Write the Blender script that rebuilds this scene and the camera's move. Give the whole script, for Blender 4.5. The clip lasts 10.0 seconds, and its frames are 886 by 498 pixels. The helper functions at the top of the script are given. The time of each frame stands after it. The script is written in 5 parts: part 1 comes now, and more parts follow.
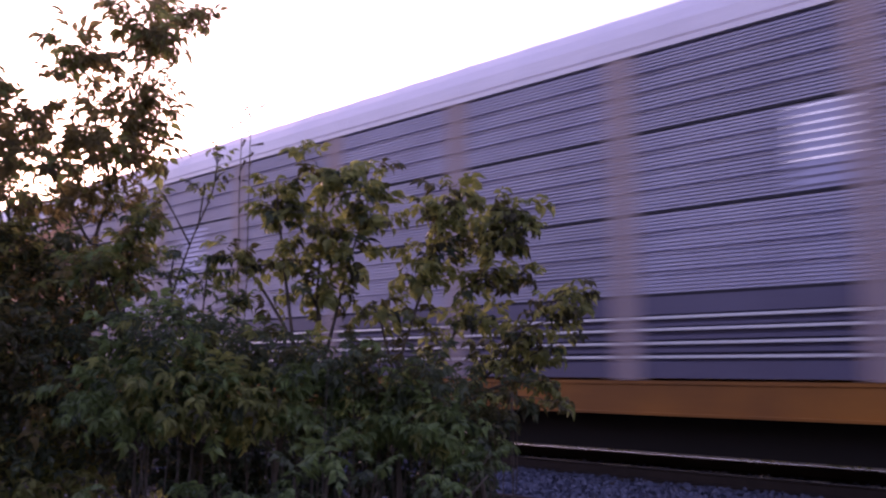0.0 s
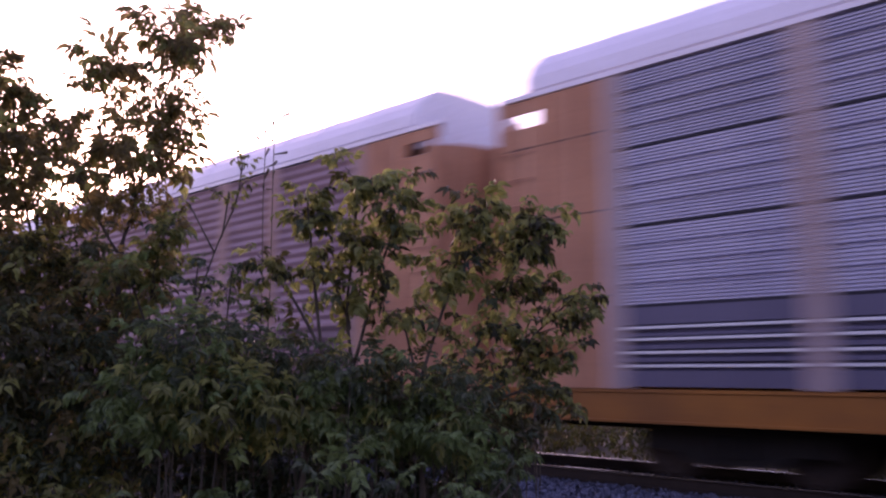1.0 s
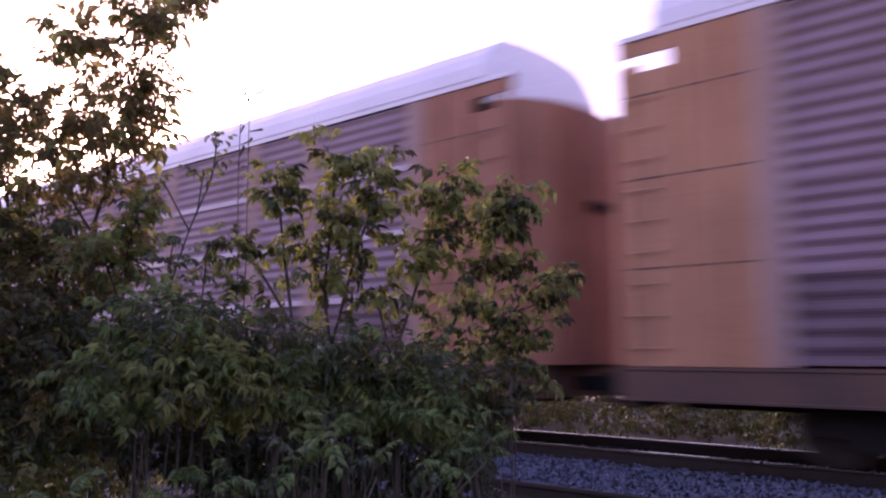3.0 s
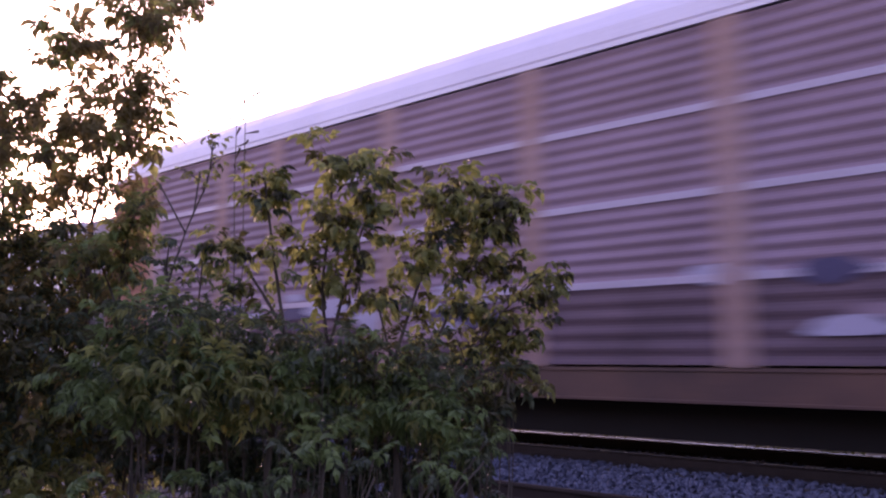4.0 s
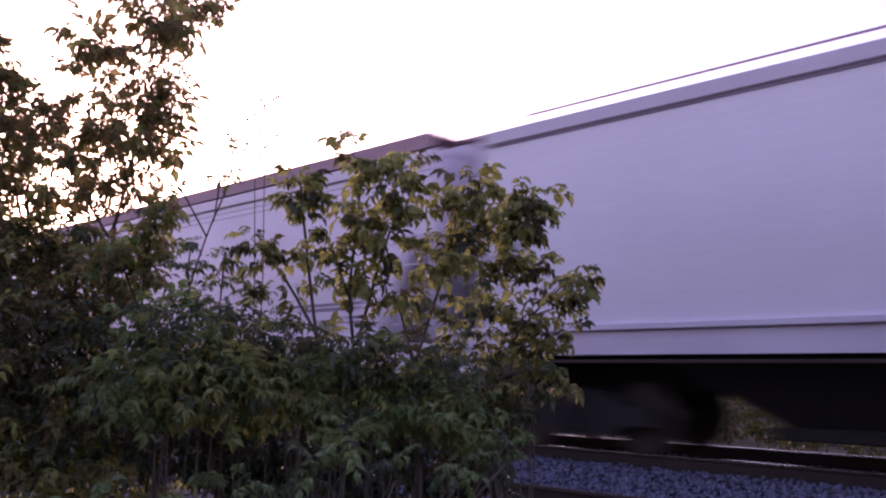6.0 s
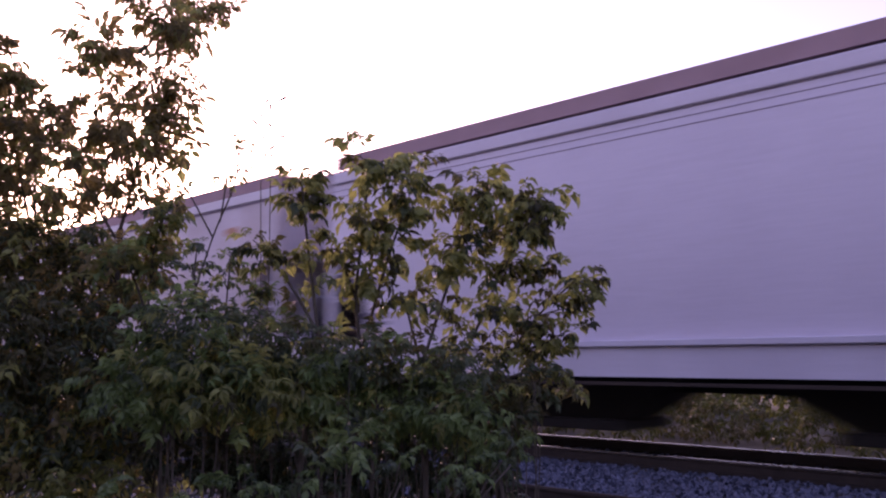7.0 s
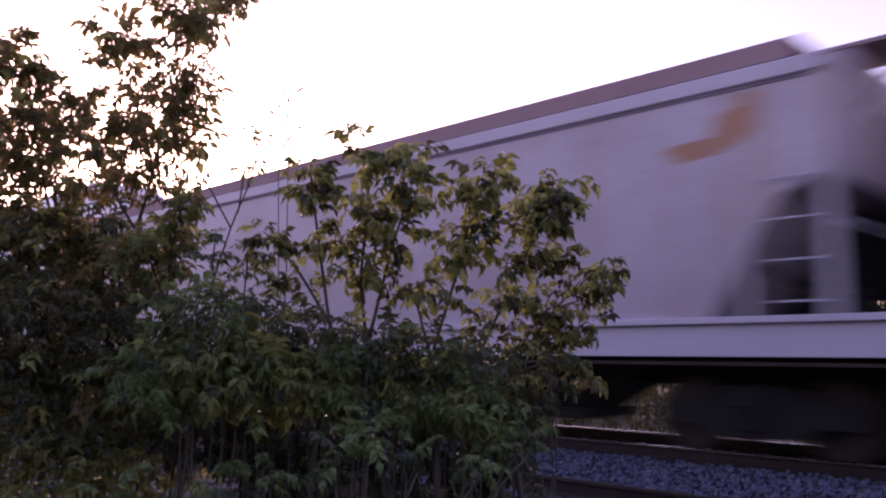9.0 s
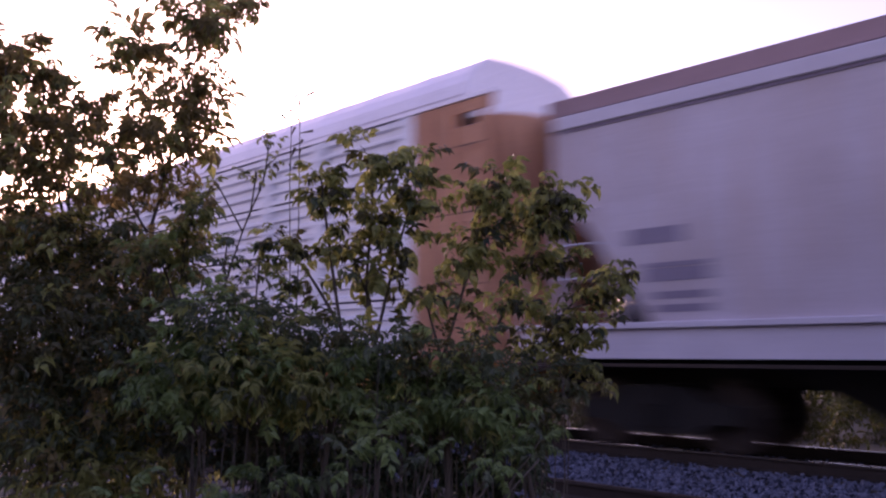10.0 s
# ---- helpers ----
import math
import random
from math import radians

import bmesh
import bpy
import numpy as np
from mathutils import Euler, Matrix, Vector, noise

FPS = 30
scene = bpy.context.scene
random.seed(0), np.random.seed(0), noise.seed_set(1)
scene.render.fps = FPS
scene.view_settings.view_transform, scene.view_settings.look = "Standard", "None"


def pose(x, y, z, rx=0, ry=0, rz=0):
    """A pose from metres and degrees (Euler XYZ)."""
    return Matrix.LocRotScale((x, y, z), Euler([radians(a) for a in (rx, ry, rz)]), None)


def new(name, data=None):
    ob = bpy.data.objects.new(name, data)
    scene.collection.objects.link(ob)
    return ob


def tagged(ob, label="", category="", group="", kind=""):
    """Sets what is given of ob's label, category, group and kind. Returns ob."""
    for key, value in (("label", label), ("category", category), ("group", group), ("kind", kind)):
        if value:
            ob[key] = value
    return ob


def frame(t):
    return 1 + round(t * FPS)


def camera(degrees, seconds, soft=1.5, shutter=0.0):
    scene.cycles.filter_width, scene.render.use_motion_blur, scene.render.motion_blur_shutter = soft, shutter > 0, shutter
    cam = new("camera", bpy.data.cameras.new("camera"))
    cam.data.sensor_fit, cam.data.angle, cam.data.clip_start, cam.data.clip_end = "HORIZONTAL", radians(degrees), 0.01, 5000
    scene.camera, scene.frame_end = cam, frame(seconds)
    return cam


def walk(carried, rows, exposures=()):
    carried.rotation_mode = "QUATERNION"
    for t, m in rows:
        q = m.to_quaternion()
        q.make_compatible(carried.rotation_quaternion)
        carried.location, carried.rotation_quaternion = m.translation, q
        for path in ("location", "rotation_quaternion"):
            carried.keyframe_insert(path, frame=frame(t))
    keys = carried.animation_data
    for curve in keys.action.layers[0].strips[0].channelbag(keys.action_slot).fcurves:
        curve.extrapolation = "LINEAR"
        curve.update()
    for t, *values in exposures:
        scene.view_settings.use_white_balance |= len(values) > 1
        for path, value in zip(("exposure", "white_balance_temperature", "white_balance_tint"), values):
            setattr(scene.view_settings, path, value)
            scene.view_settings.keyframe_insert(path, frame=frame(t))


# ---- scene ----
V = 14.73            # train speed, metres a second
TRACK_Y = 10.61      # centre of the track that the train runs on
RAIL = 0.35          # top of the rails above the ground

# ---- camera ----
cam = camera(55.9, 10.0, soft=2.2, shutter=0.8)
EYE = (0.0, 0.0, 1.55)
TURNS = [(0.0, 41.84, 8.26, -0.16), (0.5, 43.14, 8.47, -0.27), (1.0, 43.37, 8.80, -0.37), (1.5, 42.92, 8.71, -0.30),
         (2.0, 42.15, 8.80, -0.47), (2.5, 41.80, 7.34, -0.22), (4.0, 41.58, 7.41, 0.02), (4.5, 41.00, 7.91, -0.27),
         (5.0, 41.68, 7.36, 0.04), (6.5, 43.23, 7.67, 0.11), (7.0, 43.34, 7.63, 0.08), (7.5, 43.04, 6.80, 0.30),
         (8.0, 43.72, 6.53, 0.23), (8.5, 43.77, 6.75, -0.15), (9.0, 44.48, 7.00, -0.14), (9.5, 44.87, 7.12, -0.21),
         (10.0, 45.26, 7.20, -0.06)]
walk(cam, [(t, pose(*EYE, 90 + p, r, y)) for t, y, p, r in TURNS],
     exposures=[(t, e, 6700, 73) for t, e in ((0.0, 1.22), (1.0, 1.24), (2.0, 1.47), (2.5, 1.58), (5.0, 1.58), (6.5, 1.25), (7.0, 1.22), (7.5, 0.95), (8.0, 1.05), (10.0, 1.14))])

# ---- light: low evening sun behind the train ----
SUN_UP, SUN_TURN = 13.0, 66.0     # elevation; degrees left of the way across the tracks
world = bpy.data.worlds.new("world")
scene.world = world
world.use_nodes = True
wn = world.node_tree
sky = wn.nodes.new("ShaderNodeTexSky")
sky.sky_type = "NISHITA"
sky.sun_disc = False
sky.sun_elevation = radians(SUN_UP)
sky.sun_rotation = radians(-SUN_TURN)
sky.air_density, sky.dust_density, sky.ozone_density = 1.0, 1.3, 1.0
wn.nodes["Background"].inputs["Strength"].default_value = 0.15
wn.links.new(sky.outputs[0], wn.nodes["Background"].inputs["Color"])
sun = new("sun", bpy.data.lights.new("sun", "SUN"))
sun.data.energy, sun.data.angle, sun.data.color = 0.7, radians(10), (1.0, 0.86, 0.68)
sun_way = Vector((-math.sin(radians(SUN_TURN)) * math.cos(radians(SUN_UP)),
                  math.cos(radians(SUN_TURN)) * math.cos(radians(SUN_UP)), math.sin(radians(SUN_UP))))
sun.matrix_world = Matrix.Translation((-20, 8, 12)) @ sun_way.to_track_quat("Z", "Y").to_matrix().to_4x4()


# ---- materials ----
def material(name):
    m = bpy.data.materials.new(name)
    m.use_nodes = True
    return m, m.node_tree.nodes, m.node_tree.links, m.node_tree.nodes["Principled BSDF"]


def surface(name, colour, dirt=None, rough=0.6, metal=0.0, grain=40.0, stain=1.5, amount=0.5, bump=0.15, stretch=(1, 1, 1), vary=0.0, streak=None):
    """A paint, metal or stone with stains at a large scale, grain at a small one and a fine relief."""
    m, n, l, b = material(name)
    dirt = dirt or tuple(c * 0.55 for c in colour)
    co = n.new("ShaderNodeTexCoord")
    mp = n.new("ShaderNodeMapping")
    mp.inputs["Scale"].default_value = stretch
    l.new(co.outputs["Object"], mp.inputs["Vector"])
    big = n.new("ShaderNodeTexNoise")
    big.inputs["Scale"].default_value, big.inputs["Detail"].default_value, big.inputs["Roughness"].default_value = stain, 6, 0.65
    fine = n.new("ShaderNodeTexNoise")
    fine.inputs["Scale"].default_value, fine.inputs["Detail"].default_value = grain, 4
    for t in (big, fine):
        l.new(mp.outputs[0], t.inputs["Vector"])
    ramp = n.new("ShaderNodeMapRange")
    ramp.inputs["From Min"].default_value, ramp.inputs["From Max"].default_value = 0.38, 0.72
    ramp.inputs["To Max"].default_value = amount
    l.new(big.outputs["Fac"], ramp.inputs["Value"])
    mix = n.new("ShaderNodeMix")
    mix.data_type = "RGBA"
    mix.inputs["A"].default_value, mix.inputs["B"].default_value = (*colour, 1), (*dirt, 1)
    l.new(ramp.outputs[0], mix.inputs["Factor"])
    g = n.new("ShaderNodeMapRange")
    g.inputs["To Min"].default_value, g.inputs["To Max"].default_value = 0.75, 1.25
    l.new(fine.outputs["Fac"], g.inputs["Value"])
    mul = n.new("ShaderNodeMix")
    mul.data_type, mul.blend_type = "RGBA", "MULTIPLY"
    mul.inputs["Factor"].default_value = 1.0
    l.new(mix.outputs["Result"], mul.inputs["A"])
    l.new(g.outputs[0], mul.inputs["B"])
    last = mul.outputs["Result"]
    if streak:                              # rust that runs down
        sm = n.new("ShaderNodeMapping")
        sm.inputs["Scale"].default_value = (3.0, 3.0, 0.25)
        l.new(co.outputs["Object"], sm.inputs["Vector"])
        sn = n.new("ShaderNodeTexNoise")
        sn.inputs["Scale"].default_value, sn.inputs["Detail"].default_value = 1.6, 5
        l.new(sm.outputs[0], sn.inputs["Vector"])
        sr = n.new("ShaderNodeMapRange")
        sr.inputs["From Min"].default_value, sr.inputs["From Max"].default_value, sr.inputs["To Max"].default_value = 0.52, 0.75, 0.7
        l.new(sn.outputs["Fac"], sr.inputs["Value"])
        s = n.new("ShaderNodeMix")
        s.data_type = "RGBA"
        s.inputs["B"].default_value = (*streak, 1)
        l.new(last, s.inputs["A"])
        l.new(sr.outputs[0], s.inputs["Factor"])
        last = s.outputs["Result"]
    if vary:
        info = n.new("ShaderNodeObjectInfo")
        v = n.new("ShaderNodeMapRange")
        v.inputs["To Min"].default_value, v.inputs["To Max"].default_value = 1 - vary, 1 + vary
        l.new(info.outputs["Random"], v.inputs["Value"])
        o = n.new("ShaderNodeMix")
        o.data_type, o.blend_type = "RGBA", "MULTIPLY"
        o.inputs["Factor"].default_value = 1.0
        l.new(last, o.inputs["A"])
        l.new(v.outputs[0], o.inputs["B"])
        last = o.outputs["Result"]
    l.new(last, b.inputs["Base Color"])
    r = n.new("ShaderNodeMapRange")
    r.inputs["To Min"].default_value, r.inputs["To Max"].default_value = max(rough - 0.15, 0.05), min(rough + 0.15, 1)
    l.new(big.outputs["Fac"], r.inputs["Value"])
    l.new(r.outputs[0], b.inputs["Roughness"])
    b.inputs["Metallic"].default_value = metal
    bp = n.new("ShaderNodeBump")
    bp.inputs["Strength"].default_value, bp.inputs["Distance"].default_value = bump, 0.01
    l.new(fine.outputs["Fac"], bp.inputs["Height"])
    l.new(bp.outputs[0], b.inputs["Normal"])
    return m


def leaf_material(name, dark, light, glow=0.45):
    """Leaves that let light through, each of its own tone."""
    m, n, l, b = material(name)
    geo, info = n.new("ShaderNodeNewGeometry"), n.new("ShaderNodeObjectInfo")
    add = n.new("ShaderNodeMath")
    add.operation = "ADD"
    l.new(geo.outputs["Random Per Island"], add.inputs[0])
    l.new(info.outputs["Random"], add.inputs[1])
    half = n.new("ShaderNodeMath")
    half.operation = "MULTIPLY"
    half.inputs[1].default_value = 0.5
    l.new(add.outputs[0], half.inputs[0])
    ramp = n.new("ShaderNodeValToRGB")
    ramp.color_ramp.elements[0].position, ramp.color_ramp.elements[0].color = 0.1, (*dark, 1)
    ramp.color_ramp.elements[1].position, ramp.color_ramp.elements[1].color = 0.9, (*light, 1)
    l.new(half.outputs[0], ramp.inputs[0])
    co = n.new("ShaderNodeTexCoord")
    no = n.new("ShaderNodeTexNoise")
    no.inputs["Scale"].default_value = 60
    l.new(co.outputs["Object"], no.inputs["Vector"])
    mul = n.new("ShaderNodeMix")
    mul.data_type, mul.blend_type = "RGBA", "MULTIPLY"
    mul.inputs["Factor"].default_value = 0.5
    l.new(ramp.outputs[0], mul.inputs["A"])
    l.new(no.outputs["Fac"], mul.inputs["B"])
    l.new(mul.outputs["Result"], b.inputs["Base Color"])
    b.inputs["Roughness"].default_value = 0.45
    tr = n.new("ShaderNodeBsdfTranslucent")
    l.new(ramp.outputs[0], tr.inputs["Color"])
    ms = n.new("ShaderNodeMixShader")
    ms.inputs[0].default_value = glow
    l.new(b.outputs[0], ms.inputs[1])
    l.new(tr.outputs[0], ms.inputs[2])
    l.new(ms.outputs[0], n["Material Output"].inputs["Surface"])
    return m


M_GROUND = surface("weedy soil", (0.06, 0.055, 0.04), (0.03, 0.035, 0.02), 0.95, grain=25, stain=0.6, amount=0.8, bump=0.5)
M_BALLAST = surface("ballast bed", (0.05, 0.05, 0.065), (0.025, 0.025, 0.03), 0.9, grain=30, stain=1.2, bump=0.9)
M_STONE = surface("crushed stone", (0.125, 0.14, 0.21), (0.035, 0.038, 0.055), 0.85, grain=60, stain=9, amount=0.9, bump=0.4)
M_RAIL = surface("rusty rail web", (0.028, 0.017, 0.013), (0.014, 0.010, 0.009), 0.85, grain=50, stain=4)
M_RAILTOP = surface("polished rail head", (0.62, 0.60, 0.58), (0.45, 0.42, 0.40), 0.25, 1.0, grain=60, bump=0.03)
M_TIE = surface("creosoted sleeper", (0.07, 0.055, 0.045), (0.03, 0.025, 0.02), 0.9, grain=30, stain=3, stretch=(4, 0.6, 4), vary=0.3)
M_GALV = surface("galvanised panel", (0.48, 0.47, 0.60), (0.34, 0.33, 0.46), 0.45, 0.2, grain=30, stain=0.9, amount=0.6, vary=0.08)
M_GALVLOW = surface("dark lower panel", (0.14, 0.13, 0.20), (0.09, 0.08, 0.12), 0.5, 0.3, grain=30, stain=0.9, vary=0.08)
M_PALE = surface("pale blue spray paint", (0.46, 0.43, 0.56), (0.34, 0.30, 0.40), 0.6, stain=3)
M_NAVY = surface("dark blue spray paint", (0.07, 0.06, 0.13), (0.12, 0.10, 0.18), 0.6, stain=3)
M_REDS = surface("dark red spray paint", (0.22, 0.07, 0.09), (0.14, 0.06, 0.08), 0.6, stain=3)
M_RUST = surface("orange rust patch", (0.48, 0.24, 0.14), (0.40, 0.28, 0.24), 0.8, stain=4)
M_WORN = surface("weathered brown panel", (0.33, 0.215, 0.255), (0.21, 0.125, 0.14), 0.6, 0.15, grain=30, stain=0.8, amount=0.7, vary=0.07)
M_WORN2 = surface("weathered mauve panel", (0.34, 0.235, 0.29), (0.23, 0.15, 0.175), 0.6, 0.15, grain=30, stain=0.8, amount=0.7, vary=0.07)
# Lowest tier of the weathered panels: darker and more strongly stained.
M_WORNLOW = surface("darker stained lower panel", (0.20, 0.125, 0.15), (0.10, 0.065, 0.08), 0.7, 0.1, grain=30, stain=1.1, amount=0.9, vary=0.1)
M_WHITEP = surface("white panel", (0.80, 0.80, 0.86), (0.55, 0.54, 0.60), 0.5, 0.1, grain=30, stain=0.8, amount=0.5, vary=0.05)
M_SLOT = surface("dark panel joint", (0.03, 0.028, 0.04), None, 0.9)
M_STRIPE = surface("reflecting stripe", (0.85, 0.85, 0.88), (0.6, 0.6, 0.65), 0.35, 0.3, grain=20, stain=3, bump=0.03)
M_BAND = surface("pale joint band", (0.52, 0.46, 0.56), (0.40, 0.33, 0.40), 0.5, 0.2, grain=30, stain=1)
M_POST = surface("galvanised post", (0.47, 0.36, 0.36), (0.40, 0.27, 0.24), 0.65, 0.0, stain=1.2, streak=(0.40, 0.22, 0.15))
M_POSTR = surface("rusting post", (0.46, 0.30, 0.28), (0.40, 0.22, 0.15), 0.65, 0.1, stain=1.2, streak=(0.40, 0.19, 0.09))
M_ORANGE = surface("faded orange paint", (0.60, 0.275, 0.15), (0.40, 0.17, 0.10), 0.6, grain=20, stain=0.9, amount=0.7, streak=(0.22, 0.10, 0.06))
M_YELLOW = surface("yellow sill paint", (0.40, 0.135, 0.012), (0.10, 0.036, 0.012), 0.6, grain=20, stain=0.8, amount=0.8)
M_BROWN = surface("oxide red paint", (0.46, 0.19, 0.115), (0.30, 0.12, 0.08), 0.65, grain=20, stain=0.9, amount=0.8)
M_DULLSILL = surface("grimy sill paint", (0.17, 0.085, 0.06), (0.06, 0.04, 0.04), 0.7, grain=20, stain=0.8, amount=0.9)
M_ROOF = surface("galvanised roof", (0.86, 0.82, 0.90), (0.72, 0.68, 0.76), 0.45, 0.1, grain=25, stain=0.7, amount=0.5, bump=0.05)
M_BLACK = surface("black running gear", (0.010, 0.009, 0.009), (0.022, 0.017, 0.015), 0.92, grain=30, stain=2)
M_WHEEL = surface("worn wheel steel", (0.05, 0.035, 0.03), (0.025, 0.018, 0.016), 0.7, 0.4, grain=30, stain=3)
M_HOP1 = surface("pale grey hopper paint", (0.70, 0.69, 0.75), (0.58, 0.56, 0.62), 0.5, grain=25, stain=0.5, amount=0.5, bump=0.06)
M_HOP2 = surface("light grey hopper paint", (0.64, 0.59, 0.68), (0.52, 0.47, 0.55), 0.5, grain=25, stain=0.5, amount=0.5, bump=0.06)
M_HOP3 = surface("stained grey hopper paint", (0.53, 0.48, 0.54), (0.40, 0.34, 0.36), 0.55, grain=25, stain=0.8, amount=0.8, bump=0.06, streak=(0.44, 0.31, 0.27))
M_HOPSILL = surface("light sill paint", (0.58, 0.55, 0.63), (0.43, 0.40, 0.47), 0.5, grain=25, stain=1.2, amount=0.6, bump=0.06)
M_WALKWAY = surface("rusty roof walk", (0.35, 0.23, 0.245), (0.23, 0.145, 0.15), 0.8, grain=60, stain=2, bump=0.4)
M_TRIMSHADE = surface("dark trim line and chord shadow", (0.24, 0.19, 0.26), None, 0.7)
M_STENCIL = surface("dark stencil paint", (0.22, 0.19, 0.26), (0.30, 0.26, 0.33), 0.7, stain=3)
M_BARK = surface("young bark", (0.10, 0.08, 0.06), (0.05, 0.04, 0.03), 0.9, grain=50, stain=6, stretch=(1, 1, 0.3), bump=0.5)
M_DRY = surface("dry grass stalk", (0.14, 0.10, 0.06), (0.08, 0.06, 0.04), 0.9, stain=8)
M_LEAF = leaf_material("box elder leaf", (0.13, 0.155, 0.045), (0.46, 0.48, 0.15), 0.5)
M_FRESH = leaf_material("fresh leaf", (0.08, 0.14, 0.045), (0.29, 0.42, 0.14), 0.4)
# Darker than the fresh leaf: shade within the foliage is put into its colour.
M_LEAFDARK = leaf_material("dark leaf with shade in its colour", (0.035, 0.06, 0.032), (0.15, 0.20, 0.10), 0.35)
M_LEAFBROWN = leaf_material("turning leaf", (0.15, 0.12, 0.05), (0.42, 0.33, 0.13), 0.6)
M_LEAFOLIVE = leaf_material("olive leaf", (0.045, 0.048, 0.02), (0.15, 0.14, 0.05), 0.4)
M_WEED = leaf_material("lit weed", (0.035, 0.05, 0.012), (0.13, 0.155, 0.03), 0.3)


# ---- mesh helpers ----
def finish(name, bm, mat, parent=None, label="", smooth=False):
    me = bpy.data.meshes.new(name)
    bm.to_mesh(me)
    bm.free()
    for mm in (mat if isinstance(mat, (list, tuple)) else [mat]):
        me.materials.append(mm)
    if smooth:
        me.polygons.foreach_set("use_smooth", [True] * len(me.polygons))
    ob = new(name, me)
    if parent:
        ob.parent = parent
    if label:
        tagged(ob, label)
    return ob


def part(name, bm, mat, parent, label="", smooth=False):
    return finish(name, bm, mat, parent, label, smooth)


def share(name, me, parent, m):
    """One more object on a mesh that is there already."""
    ob = new(name, me)
    ob.parent = parent
    ob.matrix_basis = m
    return ob


def box(bm, x0, x1, y0, y1, z0, z1, bevel=0.0, mi=0):
    r = bmesh.ops.create_cube(bm, size=1.0)
    vs = r["verts"]
    for v in vs:
        v.co = Vector(((x0 + x1) / 2 + v.co.x * (x1 - x0), (y0 + y1) / 2 + v.co.y * (y1 - y0), (z0 + z1) / 2 + v.co.z * (z1 - z0)))
    fs = list({f for v in vs for f in v.link_faces})
    for f in fs:
        f.material_index = mi
    if bevel:
        bmesh.ops.bevel(bm, geom=list({e for v in vs for e in v.link_edges}), offset=bevel, segments=1, affect="EDGES")
    return bm


def extrude(bm, outline, a, b, axis="x", mi=0):
    """A closed outline, drawn out from a to b along an axis. Outline: (y, z) for x, (x, z) for y."""
    def at(p, d):
        return (d, p[0], p[1]) if axis == "x" else (p[0], d, p[1])
    v0, v1 = [bm.verts.new(at(p, a)) for p in outline], [bm.verts.new(at(p, b)) for p in outline]
    n = len(outline)
    fs = [bm.faces.new(v0), bm.faces.new(v1[::-1])]
    for i in range(n):
        fs.append(bm.faces.new((v0[i], v1[i], v1[(i + 1) % n], v0[(i + 1) % n])))
    for f in fs:
        f.material_index = mi
    bmesh.ops.recalc_face_normals(bm, faces=fs)
    return bm


def tube(bm, points, r0, r1, sides=6, mi=0):
    """A tapered round bar along points."""
    pts = [Vector(p) for p in points]
    rings = []
    for i, p in enumerate(pts):
        d = (pts[min(i + 1, len(pts) - 1)] - pts[max(i - 1, 0)]).normalized()
        u = d.orthogonal().normalized()
        w = d.cross(u)
        r = r0 + (r1 - r0) * i / (len(pts) - 1)
        rings.append([bm.verts.new(p + r * (math.cos(2 * math.pi * k / sides) * u + math.sin(2 * math.pi * k / sides) * w)) for k in range(sides)])
    for a, b in zip(rings, rings[1:]):
        for k in range(sides):
            bm.faces.new((a[k], a[(k + 1) % sides], b[(k + 1) % sides], b[k])).material_index = mi
    bm.faces.new(rings[0][::-1]).material_index = mi
    bm.faces.new(rings[-1]).material_index = mi
    return bm


def thing(name, label, category, group=""):
    e = new(name)
    e.empty_display_size = 0.3
    return tagged(e, label, category, group)


# ---- ground and tracks ----
def ground_height(x, y):
    bed = min(1.0, max(0.0, (y - 3.6) / 0.9)) * min(1.0, max(0.0, (13.6 - y) / 1.2))
    return 0.14 * bed


def build_ground():
    bm = bmesh.new()
    xs = [-2500, -600, -200, -100, -60] + [-40 + i for i in range(0, 61)] + [40, 100, 300, 2500]
    ys = [-2500, -400, -80, -20, -8] + [-4 + 0.4 * i for i in range(0, 61)] + [24, 32, 60, 150, 500, 2500]
    grid = [[bm.verts.new((x, y, ground_height(x, y) + (0.03 * noise.noise((x * 0.7, y * 0.7, 0)) if -40 < x < 20 and -4 < y < 20 else 0))) for x in xs] for y in ys]
    for j in range(len(ys) - 1):
        for i in range(len(xs) - 1):
            f = bm.faces.new((grid[j][i], grid[j][i + 1], grid[j + 1][i + 1], grid[j + 1][i]))
            f.material_index = 1 if 3.9 < (ys[j] + ys[j + 1]) / 2 < 13.2 else 0
    ob = finish("ground", bm, [M_GROUND, M_BALLAST])
    tagged(ob, "weedy soil with a bed of grey crushed stone", "ground", kind="structure")
    return ob


build_ground()


